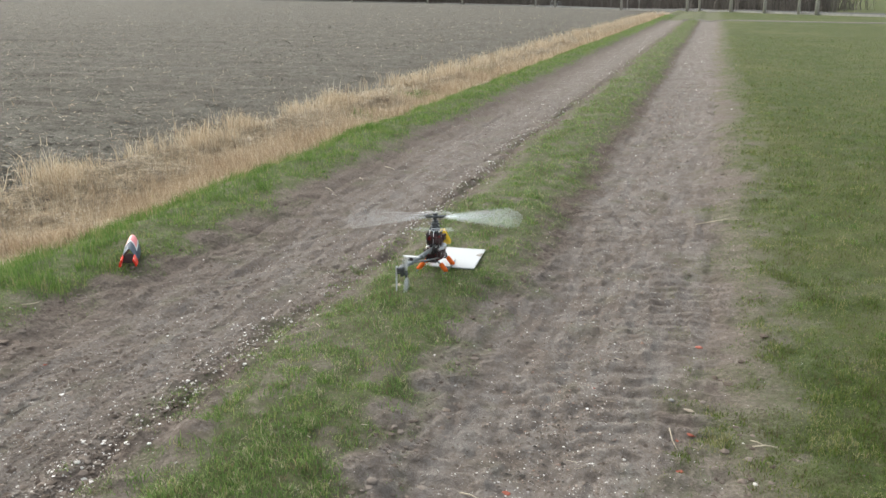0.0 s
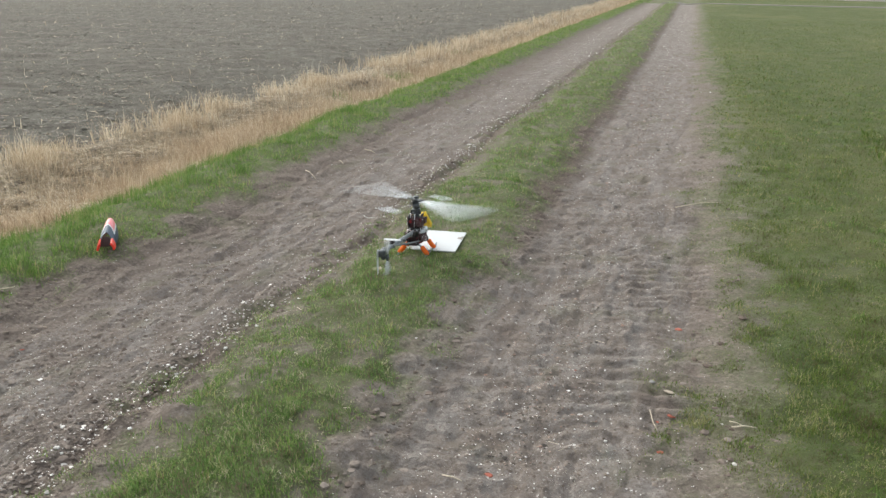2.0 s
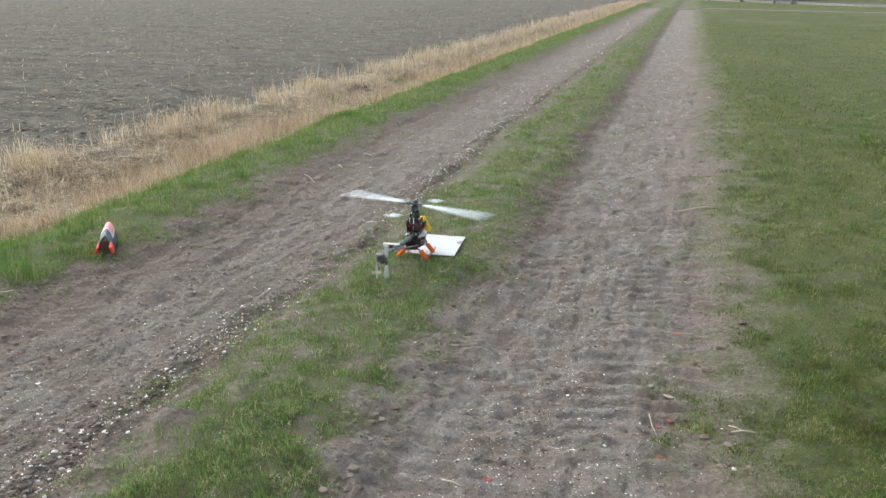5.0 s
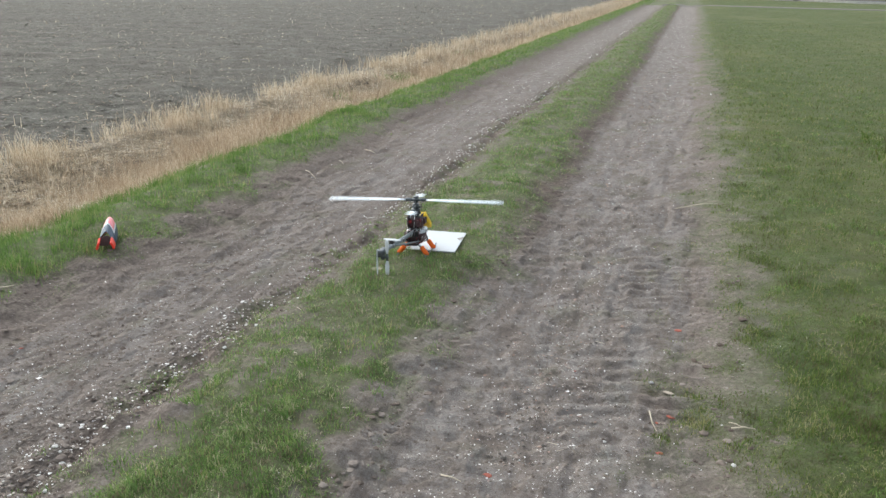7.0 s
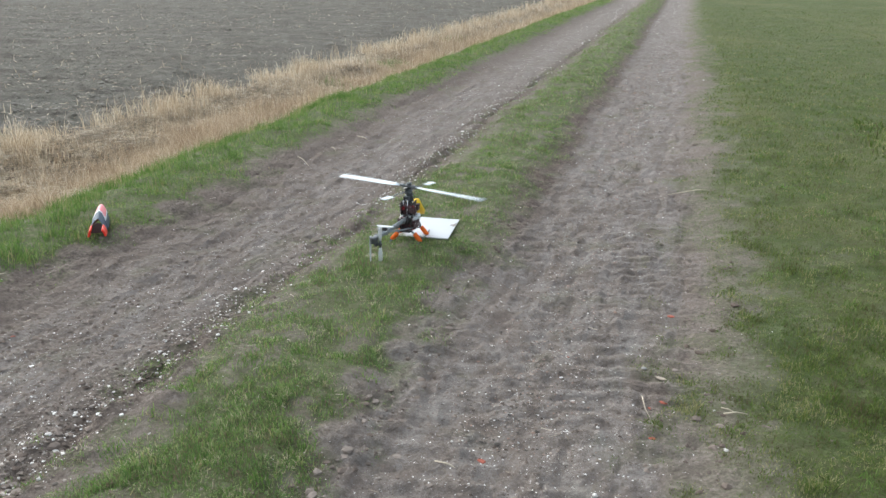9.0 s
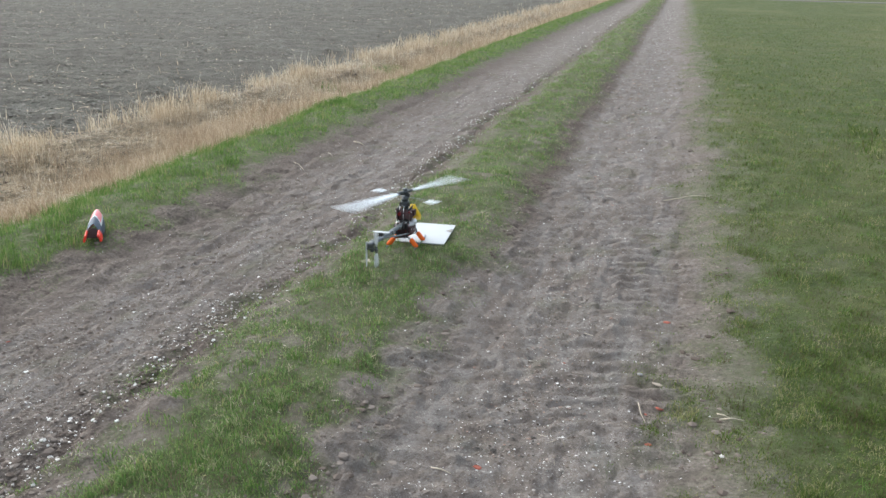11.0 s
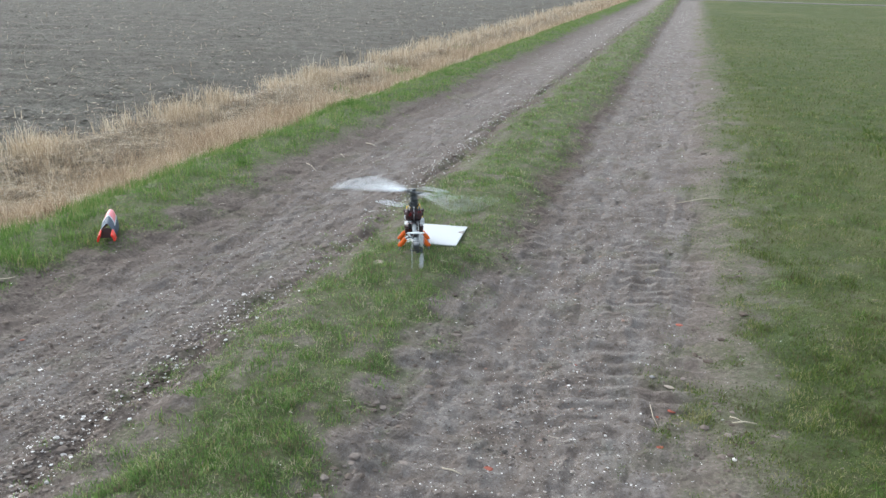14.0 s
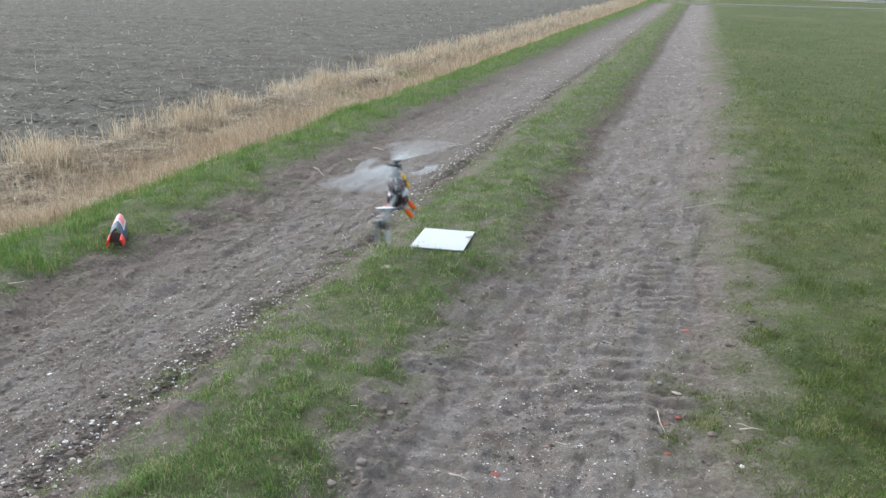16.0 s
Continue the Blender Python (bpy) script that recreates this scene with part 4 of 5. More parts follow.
    add_disc(bm, 0.012, 0.022, (0, TAIL + 0.15, BOOM - 0.022), (90, 0, 0))
    add_box(bm, (0.02, 0.024, 0.022), (0, TAIL + 0.15, BOOM - 0.016), bevel=0.003)
    part("fin_mount", bm, BLACK_PLASTIC, heli)

    # main rotor
    bm = bmesh.new()
    add_box(bm, (0.05, 0.022, 0.014), (0, 0, 0), bevel=0.004)
    add_disc(bm, 0.012, 0.03, (0, 0, 0.0))
    add_disc(bm, 0.015, 0.006, (0, 0, 0.015))
    add_disc(bm, 0.017, 0.03, (0, 0, -0.036), sides=16)
    add_box(bm, (0.05, 0.014, 0.012), (0, 0, -0.04), bevel=0.003)
    add_box(bm, (0.016, 0.044, 0.01), (0, 0, -0.028), bevel=0.003)
    for s in (-1, 1):
        add_tube(bm, [(s * 0.02, 0, 0), (s * 0.035, 0, 0), (s * 0.05, 0, 0), (s * 0.062, 0, 0)], [0.008, 0.01, 0.008, 0.007], 12)
        add_tube(bm, [(s * 0.03, 0.014, 0.002), (s * 0.03, 0.018, -0.05)], 0.0016, 6)
        add_box(bm, (0.006, 0.03, 0.02), (0, s * 0.018, -0.014), bevel=0.002)
    rotor = part("main_rotor", bm, DARK_METAL, heli, "dark metal rotor head")
    rotor.location = (0, 0, HUB)
    rotor_blades = []
    for s in (0, 180):
        bm = bmesh.new()
        add_blade(bm, 0.055, 0.47, 0.048, 0.0045)
        bmesh.ops.rotate(bm, verts=bm.verts, matrix=Matrix.Rotation(radians(0.6), 3, "Y"))
        blade = part("rotor_blade", bm, BLADE_WHITE, rotor, "white main rotor blade")
        blade.matrix_basis = pose(0, 0, 0, 0, 0, s)
        rotor_blades.append((blade, s))
    bm = bmesh.new()
    add_tube(bm, [(0, -0.205, -0.024), (0, 0.205, -0.024)], 0.0018, 8)
    part("flybar", bm, GREY_METAL, rotor, "thin steel flybar")
    for s in (-1, 1):
        bm = bmesh.new()
        add_box(bm, (0.036, 0.07, 0.004), (0, s * 0.19, -0.024), bevel=0.0018)
        part("flybar_paddle", bm, BLADE_WHITE, rotor, "white flybar paddle")

    # tail rotor, turning about the sideways axis
    bm = bmesh.new()
    add_disc(bm, 0.009, 0.012, (0, 0, 0), (0, 90, 0), 14)
    add_box(bm, (0.01, 0.012, 0.036), (0, 0, 0), bevel=0.003)
    tail_rotor = part("tail_rotor", bm, DARK_METAL, heli, "dark tail rotor hub")
    tail_rotor.location = (0.026, TAIL, BOOM - 0.045)
    for s in (90, -90):
        bm = bmesh.new()
        add_blade(bm, 0.016, 0.087, 0.02, 0.003, sections=5)
        bmesh.ops.rotate(bm, verts=bm.verts, matrix=Matrix.Rotation(radians(80), 3, "X"))
        bmesh.ops.rotate(bm, verts=bm.verts, matrix=Matrix.Rotation(radians(s), 3, "Y"))
        part("tail_blade", bm, PALE_PLASTIC, tail_rotor, "pale tail rotor blade")
    return heli, rotor, rotor_blades, tail_rotor


helicopter, main_rotor, main_blades, tail_rotor = build_helicopter()


# ---- board and body shell ----
def build_board():
    bm = bmesh.new()
    add_box(bm, (0.3, 0.372, 0.006), (0, 0, 0.003), bevel=0.0015)
    board = part("white_board", bm, WHITE_BOARD, None, "", False)
    tagged(board, "white laminated board with a chipped corner lying on the grass", "board")
    board.matrix_world = pose(-1.297, 4.43, 0.034, 0, 0.5, 4.5)
    bm = bmesh.new()
    ring = [(0.149, 0.04), (0.13, 0.047), (0.117, 0.06), (0.122, 0.076), (0.134, 0.082), (0.138, 0.098), (0.149, 0.103)]
    face = bm.faces.new([bm.verts.new((a, b, 0.0058)) for a, b in ring])
    made = bmesh.ops.extrude_face_region(bm, geom=[face])
    bmesh.ops.translate(bm, verts=[v for v in made["geom"] if isinstance(v, bmesh.types.BMVert)], vec=(0, 0, 0.001))
    part("chipped_patch", bm, CHIPBOARD, board, "grey-brown chipped patch", False)
    return board


build_board()


def build_shell():
    """The helicopter's body shell: a bullet-nosed half shell, open below and behind, with two red flaps."""
    shell = tagged(new("helicopter_shell"), "coral-red and slate-grey helicopter body shell resting on the grass", "model helicopter shell")
    length = 0.34

    def outline(t):
        """Half width and height along the shell, t from the open rear to the nose."""
        w = 0.047 * (1 - max(0, (t - 0.3) / 0.7) ** 2.4) ** 0.5
        h = (0.052 + 0.068 * math.sin(min(1, t / 0.85) * math.pi * 0.5)) * (1 - max(0, (t - 0.7) / 0.3) ** 2.4) ** 0.5
        return max(w, 0.002), max(h, 0.003)

    def skin(name, t0, t1, a0, a1, material, label, lift=0.0, thick=0.0022, chevron=0.0):
        bm = bmesh.new()
        rows, cols = 14, 18
        grid = []
        for layer in (lift, lift - thick):
            g = []
            for i in range(rows + 1):
                line = []
                for j in range(cols + 1):
                    a = a0 + (a1 - a0) * j / cols
                    shift = chevron * (1 - abs(2 * j / cols - 1))
                    t = min(0.999, max(0, t0 + (t1 - t0) * i / rows + shift))
                    w, h = outline(t)
                    line.append(bm.verts.new(((w + layer) * math.cos(a) * (1.0 if math.sin(a) > 0 else 0.96), t * length, 0.0 + (h + layer) * math.sin(a))))
                g.append(line)
            grid.append(g)
        for g in grid:
            for i in range(rows):
                for j in range(cols):
                    bm.faces.new((g[i][j], g[i][j + 1], g[i + 1][j + 1], g[i + 1][j]))
        a, b = grid
        for i in range(rows):
            for j in (0, cols):
                bm.faces.new((a[i][j], a[i + 1][j], b[i + 1][j], b[i][j]))
        for j in range(cols):
            for i in (0, rows):
                bm.faces.new((a[i][j], a[i][j + 1], b[i][j + 1], b[i][j]))
        return part(name, bm, material, shell, label)

    low = radians(4)
    skin("rear_panel", 0.06, 0.3, low, math.pi - low, CANOPY_GREY, "slate-grey rear panel", chevron=0.2)
    skin("stripe", 0.3, 0.335, low, math.pi - low, CANOPY_LINE, "silver chevron stripe", 0.0006, chevron=0.2)
    skin("nose_panel", 0.335, 1.0, low, math.pi - low, CANOPY_RED, "coral-red nose panel", chevron=0.2)
    for a in (0, math.pi):
        skin("side_flap", 0.0, 0.16, a - 0.0 if a == 0 else a - 0.85, a + 0.85 if a == 0 else a, CANOPY_FLAP, "signal-red side flap", 0.006, 0.012)
    for a in (radians(20), math.pi - radians(20)):
        skin("side_stripe", 0.3, 0.9, a - 0.28, a + 0.28, CANOPY_GREY, "slate side stripe", 0.0012)
    for a in (radians(20) + 0.32, math.pi - radians(20) - 0.32):
        skin("side_line", 0.36, 0.97, a - 0.07, a + 0.07, CANOPY_LINE, "silver line along the side", 0.0014)
    # added dark sheet across the open rear, in place of the shade inside
    bm = bmesh.new()
    w, h = outline(0.12)
    ring = [bm.verts.new((0.94 * w * math.cos(k * math.pi / 14), 0.2 * length, 0.94 * h * math.sin(k * math.pi / 14))) for k in range(15)]
    face = bm.faces.new(ring)
    made = bmesh.ops.extrude_face_region(bm, geom=[face])
    bmesh.ops.translate(bm, verts=[v for v in made["geom"] if isinstance(v, bmesh.types.BMVert)], vec=(0, 0.004, 0))
    part("inside_shade_sheet", bm, CANOPY_IN, shell, "dark sheet added for the shade inside the open shell", False)
    return shell


shell = build_shell()
shell.matrix_world = pose(-2.985, 3.77, 0.035, 3, 0, 28) @ Matrix.Scale(0.92, 4)


# ---- loose stones, brick and stems ----
def stone(name, x, y, size, material, label, category, seed, flat=0.6, group=""):
    r = random.Random(seed)
    bm = bmesh.new()
    bmesh.ops.create_icosphere(bm, subdivisions=2, radius=1)
    off = Vector((r.random() * 9, r.random() * 9, r.random() * 9))
    stretch = (r.uniform(0.8, 1.25), r.uniform(0.8, 1.2), flat)
    for v in bm.verts:
        k = 1 + 0.28 * noise.noise(v.co * 1.3 + off) + 0.1 * noise.noise(v.co * 3 + off)
        v.co = Vector(a * b * k * size for a, b in zip(v.co, stretch))
    ob = part(name, bm, material, None, label)
    tagged(ob, "", category, group)
    low = min(float(land(x + a * size, y + b * size)) for a, b in ((0, 0), (0.8, 0), (-0.8, 0), (0, 0.8), (0, -0.8)))
    lean = 12 if flat > 0.5 else 4
    ob.matrix_world = pose(x, y, low + size * flat * (0.45 if flat > 0.5 else 0.9), r.uniform(-lean, lean), r.uniform(-lean, lean), r.uniform(0, 360))
    return ob


for i, (x, y, s) in enumerate(((-1.83, 2.63, 0.0115), (-1.81, 2.66, 0.0094), (-1.85, 2.66, 0.0079), (-1.8, 2.62, 0.0072), (-1.86, 2.61, 0.0065), (-1.83, 1.98, 0.0101), (-1.86, 2.01, 0.0072),
                               (-1.84, 5.86, 0.006), (-1.87, 5.95, 0.006), (-1.82, 5.75, 0.0065), (-1.86, 6.2, 0.006), (-1.9, 5.9, 0.005), (-1.93, 6.0, 0.0055), (-1.8, 5.85, 0.005), (-1.88, 6.1, 0.005), (-1.85, 5.7, 0.0045), (-1.95, 5.85, 0.005), (-1.8, 2.9, 0.0072), (-1.82, 3.1, 0.0065))):
    stone("stone", x, y, s, STONE_WHITE, "small white chalky stone on the rut's edge", "stone", i, 0.75, "white stones along the rut")
for i, (x, y, s) in enumerate(((-0.86, 2.96, 0.0058), (-0.16, 2.6, 0.0058), (0.25, 2.52, 0.0079), (-0.13, 2.2, 0.0086), (-0.05, 3.12, 0.0058), (-0.42, 2.75, 0.0050), (-0.2, 2.45, 0.0050), (-0.62, 2.4, 0.0050), (0.02, 2.68, 0.0058))):
    stone("stone", x, y, s, STONE_WHITE, "white pebble lying in the dry rut", "stone", 40 + i, 0.7, "pebbles in the rut")
stone("stone", 0.045, 3.05, 0.034, STONE_TAN, "flat tan cobble bedded in the rut", "stone", 61, 0.16)
stone("stone", -0.03, 3.08, 0.013, STONE_GREY, "blue-grey stone bedded in the rut", "stone", 62, 0.3)
stone("stone", -1.45, 3.88, 0.038, STONE_TAN, "flat tan-grey stone in the grass strip", "stone", 63, 0.1)
for i, (x, y, s) in enumerate(((-0.503, 2.325, 0.015), (0.053, 2.85, 0.019), (0.011, 2.825, 0.012), (0.02, 2.6, 0.012), (0.06, 3.65, 0.018), (-0.38, 4.6, 0.012), (-2.62, 2.7, 0.012), (-0.33, 3.15, 0.007))):
    stone("brick_fragment", x, y, s, BRICK, "orange-red broken brick piece in the rut", "brick", 70 + i, 0.15, "brick pieces in the rut")


def stem(points, radius, label):
    bm = bmesh.new()
    pts = [(x, y, float(land(x, y)) + dz) for x, y, dz in points]
    add_tube(bm, pts, [radius] * (len(pts) - 1) + [radius * 0.5], 6)
    ob = part("dry_stem", bm, DRY_STEM, None, label)
    return tagged(ob, "", "stem")


stem([(0.0, 5.84, 0.016), (0.1, 5.86, 0.02), (0.19, 5.885, 0.02), (0.28, 5.91, 0.016)], 0.0032, "pale dry stem across the rut's edge")
stem([(0.25, 2.75, 0.01), (0.29, 2.757, 0.014), (0.33, 2.76, 0.01)], 0.0026, "pale dry stem in the grass beside the rut")
stem([(0.243, 2.785, 0.012), (0.263, 2.772, 0.016), (0.283, 2.76, 0.014)], 0.0018, "thin dry stem crossing another")
stem([(-0.026, 2.854, 0.008), (-0.012, 2.8, 0.014), (0.007, 2.729, 0.006)], 0.0018, "thin curved dry stem in the rut")
stem([(-0.637, 2.253, 0.006), (-0.6, 2.25, 0.008), (-0.568, 2.237, 0.006)], 0.0026, "short pale stem in the rut")
stem([(-2.874, 6.123, 0.01), (-2.809, 6.077, 0.014), (-2.709, 5.961, 0.01)], 0.003, "pale dry stem in the outer rut")
stem([(-2.797, 6.645, 0.01), (-2.76, 6.6, 0.012), (-2.72, 6.546, 0.01)], 0.003, "short dry stem in the outer rut")
stem([(-2.765, 7.171, 0.01), (-2.7, 7.15, 0.014), (-2.648, 7.121, 0.01)], 0.0045, "thick pale stem in the outer rut")
stem([(-3.09, 3.1, 0.012), (-3.07, 3.14, 0.016), (-3.066, 3.18, 0.012)], 0.0022, "thin dry stem on the outer shoulder")


# ---- distance: cross lane, road, trees ----
def ribbon(name, points, width, material, label, lift, category, shift=0.0):
    """A strip along a bending line, laid on the land, with edges that go down into it."""
    fine = []
    for (x0, y0), (x1, y1) in zip(points, points[1:]):
        fine += [Vector((x0 + (x1 - x0) * k / 12, y0 + (y1 - y0) * k / 12)) for k in range(12)]
    fine.append(Vector(points[-1]))
    bm = bmesh.new()
    rows = []
    for i, p in enumerate(fine):
        d = (fine[min(i + 1, len(fine) - 1)] - fine[max(i - 1, 0)]).normalized()
        n = Vector((-d.y, d.x))
        c = p + n * shift
        h = float(land(c.x, c.y))
        rows.append([bm.verts.new((c.x + s * n.x * width / 2, c.y + s * n.y * width / 2, h + z)) for s, z in ((-1.3, -0.12), (-1, lift), (1, lift), (1.3, -0.12))])
    for a, b in zip(rows, rows[1:]):
        for k in range(3):
            bm.faces.new((a[k], a[k + 1], b[k + 1], b[k]))
    ob = part(name, bm, material, None, label, False)
    return tagged(ob, "", category, kind="structure")


ribbon("lane", [(-1.6, 57.0), (0.9, 55.6), (8.7, 51.3), (25, 43), (60, 25)], 1.2, LANE_MAT, "pale gravel cross lane through the meadow", 0.03, "road")
ROAD = [(40, 30), (10.8, 66), (-2.5, 91), (-21, 114), (-40, 127), (-69, 137), (-140, 160), (-260, 190)]
ribbon("road", ROAD, 4.5, ASPHALT, "grey country road beyond the fields", 0.1, "road", -2.6)
ribbon("road_edge", ROAD, 0.22, CONCRETE, "pale concrete edging of the country road", 0.14, "kerb")


def build_tree(seed, height, girth):
    r = random.Random(seed)
    tree = tagged(new("tree"), "bare roadside tree with a grey-green trunk and fine twigs", "tree", "roadside trees")
    bm = bmesh.new()
    top = Vector((r.uniform(-0.3, 0.3), r.uniform(-0.3, 0.3), height * 0.62))
    trunk = [Vector((0, 0, -0.1)), Vector((r.uniform(-0.06, 0.06), 0, height * 0.2)), Vector((r.uniform(-0.15, 0.15), r.uniform(-0.1, 0.1), height * 0.4)), top]
    add_tube(bm, trunk, [girth * 1.25, girth, girth * 0.85, girth * 0.45], 10)
    part("trunk", bm, BARK, tree)
    verts, faces = [], []

    def branch(p, d, length, radius, depth):
        q = p + d * length
        side = d.orthogonal().normalized()
        k = len(verts)
        other = d.cross(side)
        for c, rad in ((p, radius), (q, radius * 0.55)):
            for a in range(3):
                verts.append(c + rad * (math.cos(a * 2.094) * side + math.sin(a * 2.094) * other))
        for a in range(3):
            b = (a + 1) % 3
            faces.append((k + a, k + b, k + 3 + b, k + 3 + a))
        if depth:
            for _ in range(r.choice((2, 3, 3)) + (depth > 2)):
                e = (d + Vector((r.uniform(-1, 1), r.uniform(-1, 1), r.uniform(-0.35, 0.8))) * 0.8).normalized()
                branch(p + (q - p) * r.uniform(0.45, 1), e, length * r.uniform(0.55, 0.8), radius * 0.55, depth - 1)

    for k in range(7):
        t = 0.45 + 0.55 * k / 6
        at = trunk[0].lerp(top, t)
        d = Vector((math.cos(k * 2.4), math.sin(k * 2.4), r.uniform(0.35, 1.0))).normalized()
        branch(at, d, height * r.uniform(0.16, 0.26), girth * 0.4, 4)
    me = make_mesh("crown", np.array([v[:] for v in verts]), np.array(faces), TWIGS)
    crown = new("crown", me)
    crown.parent = tree
    tagged(crown, "bare twiggy crown")
    return tree


TREES = ((-35.0, 122.9), (-22.6, 114.4), (-10.0, 99.7), (-2.7, 90.6), (-1.5, 88.6), (1.3, 83.3), (3.9, 78.3), (6.2, 73.9), (7.3, 71.9), (-41.5, 126.8), (-19.5, 111.6), (-56, 132), (-82, 141.5))
masters = [build_tree(s, 9 + s % 3, 0.1 + 0.03 * (s % 2)) for s in (3, 4, 5)]
for i, (x, y) in enumerate(TREES):
    m = Matrix.Translation((x, y, float(land(x, y)) - 0.05)) @ Matrix.Rotation(i * 1.7, 4, "Z")
    if i < 3:
        masters[i].matrix_basis = m
    else:
        copy_thing(masters[i % 3], m)


def thicket(name, centres, label, height, spread, per):
    """Tangled bare shrubs behind the road."""
    n = len(centres) * per
    c = np.repeat(np.array(centres, float), per, 0)
    x = c[:, 0] + rng.normal(0, spread, n)
    y = c[:, 1] + rng.normal(0, spread * 0.5, n)
    return blades(name, x, y, height * rng.uniform(0.4, 1.15, n), 0.05 * rng.uniform(0.4, 1.5, n), 0.45, TWIGS, label, "shrubs", 0.05)


line = []
for (x0, y0), (x1, y1) in zip(ROAD[1:], ROAD[2:]):
    steps = int(math.hypot(x1 - x0, y1 - y0) / 2.5)
    line += [(x0 + (x1 - x0) * k / steps + 5, y0 + (y1 - y0) * k / steps + 7) for k in range(steps)]
line = [p for p in line if -190 < p[0] < 0.113 * p[1]]
thicket("thicket", line, "dark tangled bare shrubs behind the road", 3.4, 1.6, 230)
thicket("thicket", [(x + 2, y + 8) for x, y in line], "dark tangled bare shrubs further back", 5.0, 2.0, 180)


def build_sign():
    sign = tagged(new("sign_board"), "plain pale grey sign board on two posts beside the road", "sign")
    bm = bmesh.new()
    add_box(bm, (1.5, 0.05, 0.9), (0, 0, 1.55), bevel=0.02)
    part("panel", bm, WHITE_PAINT, sign, "pale grey panel", False)
    for x in (-0.65, 0.65):
        bm = bmesh.new()
        add_tube(bm, [(x, 0.06, -0.1), (x, 0.06, 1.95)], 0.05, 10)
        part("post", bm, BARK, sign)
    sign.matrix_world = pose(-8.9, 101.5, 0, 0, 0, 10)


build_sign()


def build_trough():
    bm = bmesh.new()
    add_box(bm, (1.7, 0.6, 0.32), (0, 0, 0.3), bevel=0.05)
    inner = [f for f in bm.faces if f.normal.z > 0.9]
    made = bmesh.ops.inset_region(bm, faces=inner, thickness=0.06)
    bmesh.ops.translate(bm, verts=list({v for f in inner for v in f.verts}), vec=(0, 0, -0.2))
    trough = part("water_trough", bm, WHITE_PAINT, None, "white water trough on the far meadow", False)
    tagged(trough, "", "trough")
    trough.matrix_world = pose(9.5, 108, 0, 0, 0, 8)


build_trough()


def build_bicycle():
    """Built facing +x, wheels on the ground."""
    bike = tagged(new("bicycle"), "dark bicycle with bright rims rolling along the road", "bicycle")
    wheels = []
    for x in (-0.53, 0.53):
        bm = bmesh.new()
        ring = [(0.335 * math.cos(a * math.pi / 18), 0, 0.335 * math.sin(a * math.pi / 18)) for a in range(37)]
        add_tube(bm, ring, 0.02, 8, caps=False)
        wheel = part("wheel", bm, TYRE, bike)
        wheel.location = (x, 0, 0.355)
        bm = bmesh.new()
        add_tube(bm, [(p[0] * 0.93, 0, p[2] * 0.93) for p in ring], 0.017, 8, caps=False)
        part("rim", bm, RIM_MAT, wheel, "bright metal rim")
        bm = bmesh.new()
        for a in range(16):
            c, s = math.cos(a * math.pi / 8), math.sin(a * math.pi / 8)
            add_tube(bm, [(0.02 * c, 0, 0.02 * s), (0.31 * c, 0, 0.31 * s)], 0.002, 4)
        add_disc(bm, 0.03, 0.08, turn=(90, 0, 0), sides=12)
        part("spokes", bm, GREY_METAL, wheel)
        wheels.append(wheel)
    bm = bmesh.new()
    for a, b in (((-0.53, 0, 0.355), (-0.1, 0, 0.3)), ((-0.1, 0, 0.3), (-0.22, 0, 0.85)), ((-0.22, 0, 0.8), (-0.53, 0, 0.355)), ((-0.1, 0, 0.3), (0.36, 0, 0.78)), ((-0.2, 0, 0.78), (0.36, 0, 0.82)), ((0.34, 0, 0.95), (0.53, 0, 0.355))):
        add_tube(bm, [a, b], 0.02, 8)
    part("bicycle_frame", bm, BLACK_PLASTIC, bike)
    bm = bmesh.new()
    add_tube(bm, [(0.25, -0.28, 1.02), (0.33, -0.2, 1.03), (0.34, 0, 1.0), (0.33, 0.2, 1.03), (0.25, 0.28, 1.02)], 0.013, 8)
    part("handlebar", bm, GREY_METAL, bike)
    bm = bmesh.new()
    add_box(bm, (0.26, 0.15, 0.06), (-0.24, 0, 0.89), bevel=0.025)
    part("saddle", bm, BLACK_PLASTIC, bike)
    return bike, wheels


bicycle, bicycle_wheels = build_bicycle()


# ---- what moves ----
# seconds, blade azimuth seen from the camera (degrees, the turn counted modulo 180), turn per frame
ROTOR = ((0.0, 0, 85), (0.5, -62, 80), (1.0, 67, 78), (1.5, -72, 72), (2.0, -47, 62), (2.5, -80, 58), (3.0, -58, 50), (3.5, -9, 36), (4.0, 38, 36),
         (6.5, -58, 20), (7.0, -7, 10), (7.5, -31, 12), (8.0, 10, 10), (8.5, -42, 12), (9.0, -36, 10), (11.5, -65, 34), (12.0, 20, 42), (12.5, -74, 52), (13.0, -8, 55),
         (13.5, -38, 66), (14.0, -38, 74), (14.5, 0, 80), (15.0, 70, 82), (15.5, 14, 84), (16.0, 66, 84))
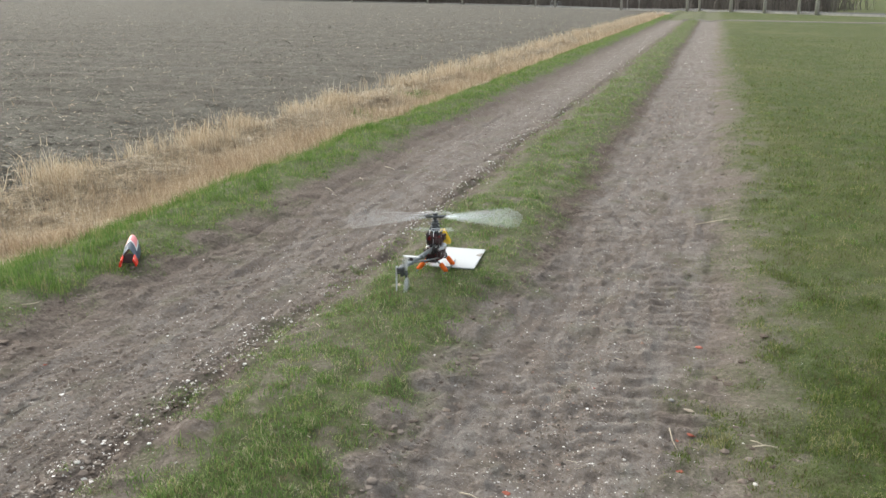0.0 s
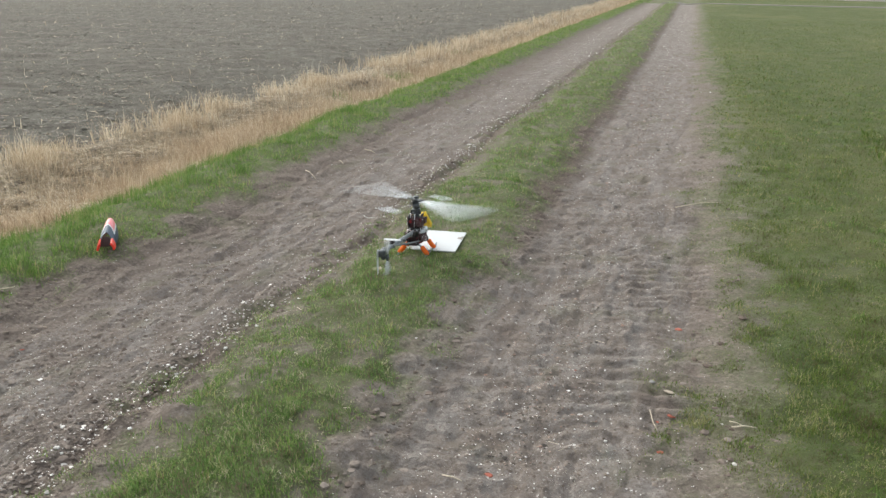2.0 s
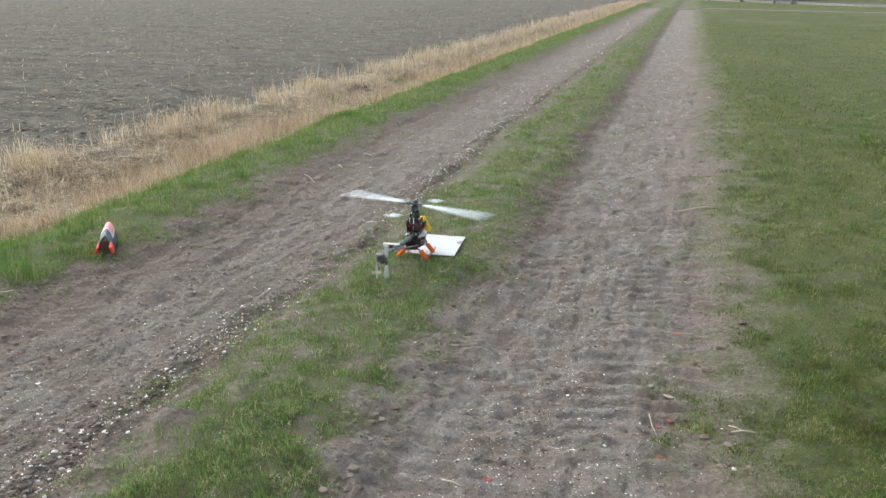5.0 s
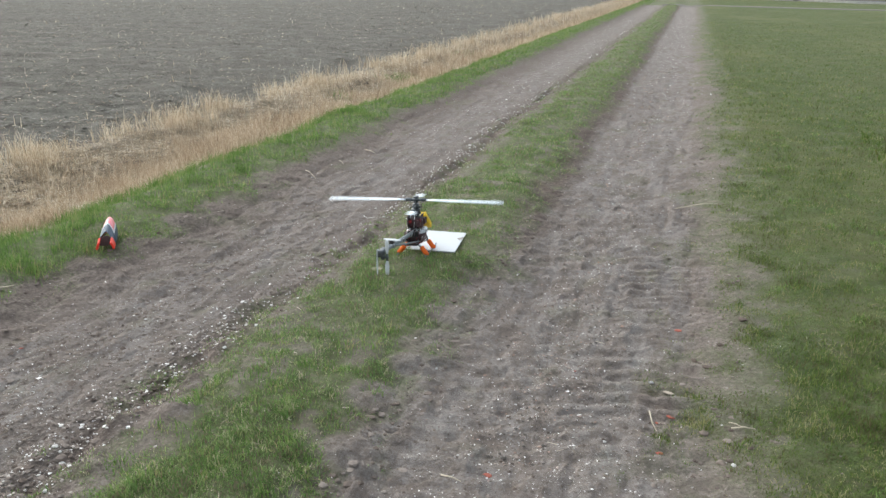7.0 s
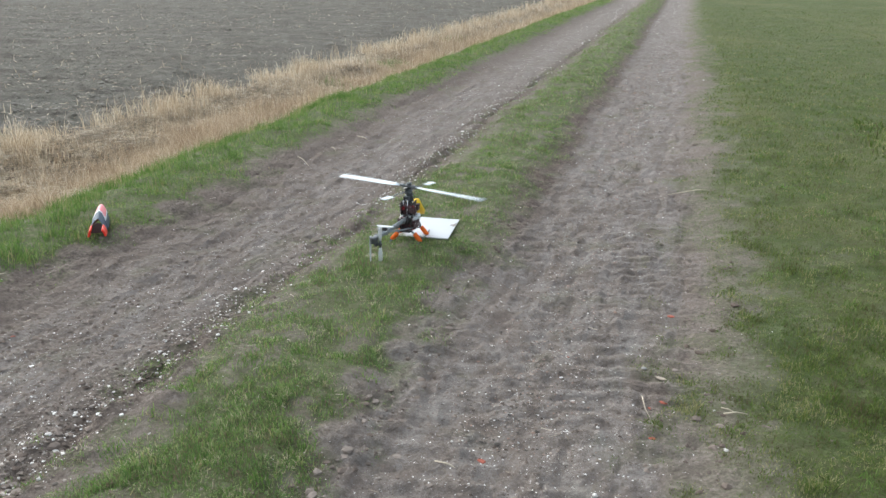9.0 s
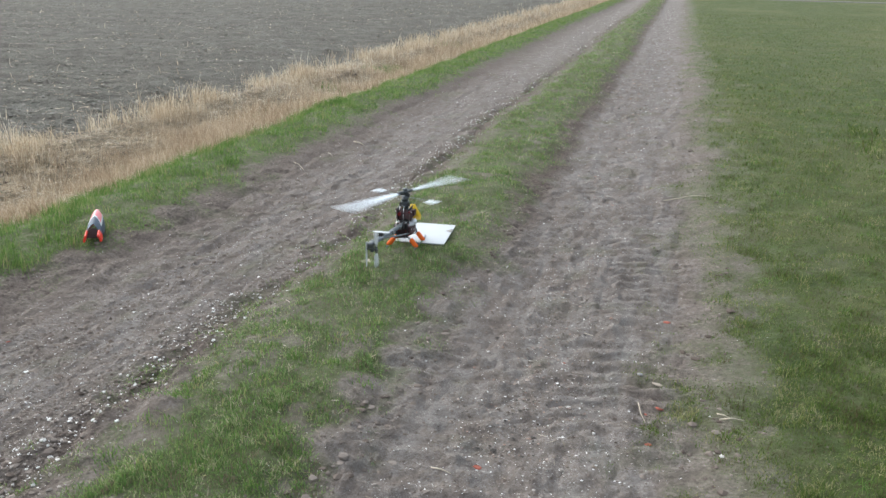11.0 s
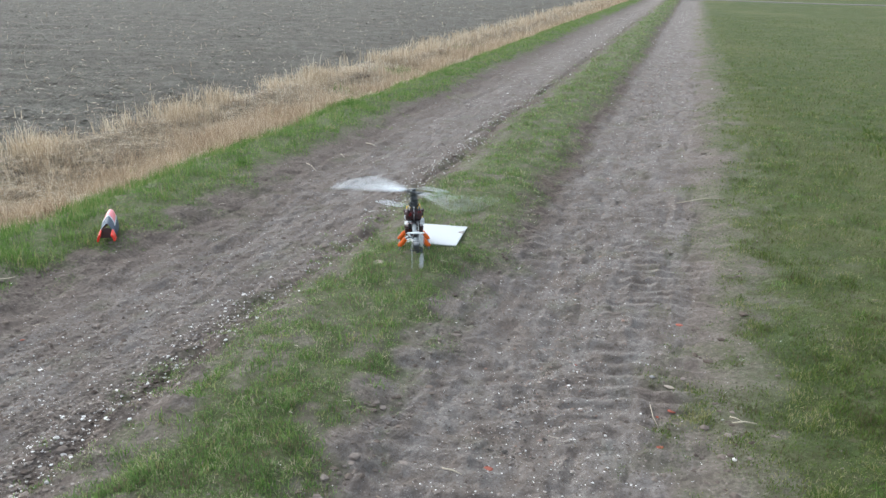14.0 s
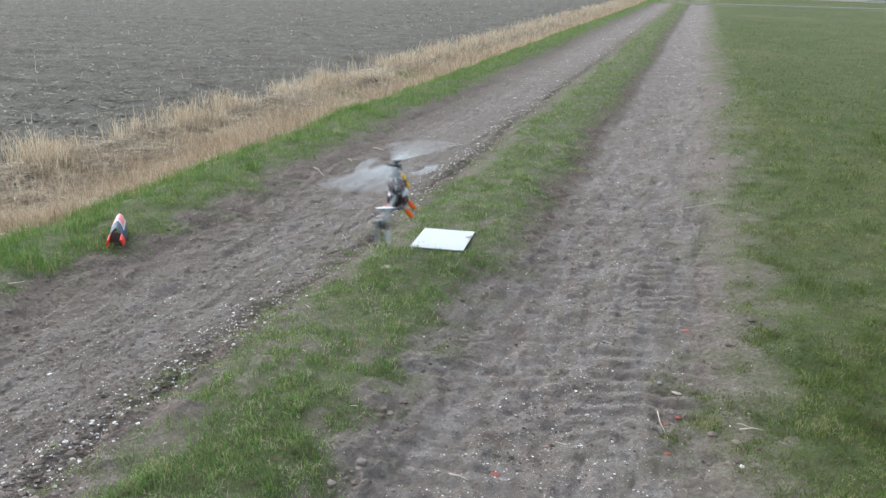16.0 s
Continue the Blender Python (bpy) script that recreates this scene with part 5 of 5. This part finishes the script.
# seconds, x, y, height above the grass, heading to the left of the track, pitch, lean to the right
FLIGHT = ((0.0, -1.340, 4.220, 0.0, 0.5, 0, 0), (13.5, -1.340, 4.220, 0.0, 0.5, 0, 0), (13.6, -1.340, 4.220, 0.002, 7.5, 0, 0), (13.8, -1.345, 4.220, 0.004, 12.0, 0, 0), (14.0, -1.360, 4.220, 0.004, 19.0, 0, 0),
          (14.2, -1.380, 4.220, 0.004, 27.0, 0, -1), (14.5, -1.385, 4.220, 0.004, 29.0, 0, -1), (14.9, -1.39, 4.220, 0.006, 29.0, 0, -1), (15.1, -1.390, 4.230, 0.01, 35.0, -3, -3), (15.2, -1.395, 4.230, 0.012, 36.0, -4, -4),
          (15.3, -1.370, 4.220, 0.014, 34.0, -3, 0), (15.4, -1.360, 4.220, 0.012, 30.0, -1, 0), (15.5, -1.370, 4.220, 0.012, 22.0, 0, 0), (15.6, -1.370, 4.220, 0.015, 18.0, 0, 0), (15.7, -1.380, 4.220, 0.02, 17.5, 0, -1),
          (15.8, -1.410, 4.230, 0.055, 17.5, 0, -2), (15.9, -1.450, 4.240, 0.12, 17.5, 0, -2), (16.0, -1.490, 4.230, 0.185, 11.0, 5, -3))


# seconds, pitch of the main blades (degrees)
FEATHER = ((0.0, 9), (3.0, 5), (3.6, 2), (6.5, 1), (8.0, 0), (8.5, -3), (9.0, -5), (11.5, -5), (12.0, -8), (13.0, -10), (14.5, -12), (16.0, -11))


def between(rows, t, column):
    return float(np.interp(t, [r[0] for r in rows], [r[column] for r in rows]))


def motions():
    standing = float(land(-1.34, 4.22)) + 0.004
    walk(helicopter, [(t, pose(x, y, standing + z, pitch, lean, heading)) for t, x, y, z, heading, pitch, lean in FLIGHT])
    # the rotor turns clockwise seen from above, by whole half turns from one known azimuth to the next
    rows, angle = [], float(ROTOR[0][1])
    for (t0, _, v0), (t1, a1, v1) in zip(ROTOR, ROTOR[1:]):
        count = round((t1 - t0) * FPS)
        want = angle - (v0 + v1) / 2 * count
        end = a1 + 180 * round((want - a1) / 180)
        extra = (end - want) / count
        for k in range(count):
            s = k / count
            rows.append((t0 + k / FPS, angle - (v0 * s + (v1 - v0) * s * s / 2) * count + extra * k))
        angle = end
    rows.append((ROTOR[-1][0], angle))
    walk(main_rotor, [(t, pose(0, 0, HUB, 0, 0, a + 17.0 - between(FLIGHT, t, 4))) for t, a in rows])
    for blade, s in main_blades:
        walk(blade, [(t, pose(0, 0, 0, pitch, 0, s)) for t, pitch in FEATHER])
    turned, rows = 0.0, []
    for k in range(round(16 * FPS) + 1):
        rows.append((k / FPS, pose(0.026, TAIL, BOOM - 0.045, turned, 0, 0)))
        t = k / FPS
        turned += 84.0 if t < 3.99 or t >= 11.49 else 12.0 if 6.49 < t < 8.99 else 48.0
    walk(tail_rotor, rows)
    # the bicycle rolls away along the road
    start, end = Vector((-20.2, 116.0, 0)), Vector((-92.0, 147.5, 0))
    way = (end - start).normalized()
    heading = math.degrees(math.atan2(way.y, way.x))
    speed = 5.0
    rows = []
    for k in range(17):
        p = start + way * speed * k
        rows.append((float(k), pose(p.x, p.y, float(land(p.x, p.y)) + 0.11, 0, 0, heading)))
    walk(bicycle, rows)
    for wheel, x in zip(bicycle_wheels, (-0.53, 0.53)):
        walk(wheel, [(k / 10, pose(x, 0, 0.355, 0, math.degrees(speed * k / 10 / 0.355), 0)) for k in range(161)])


motions()
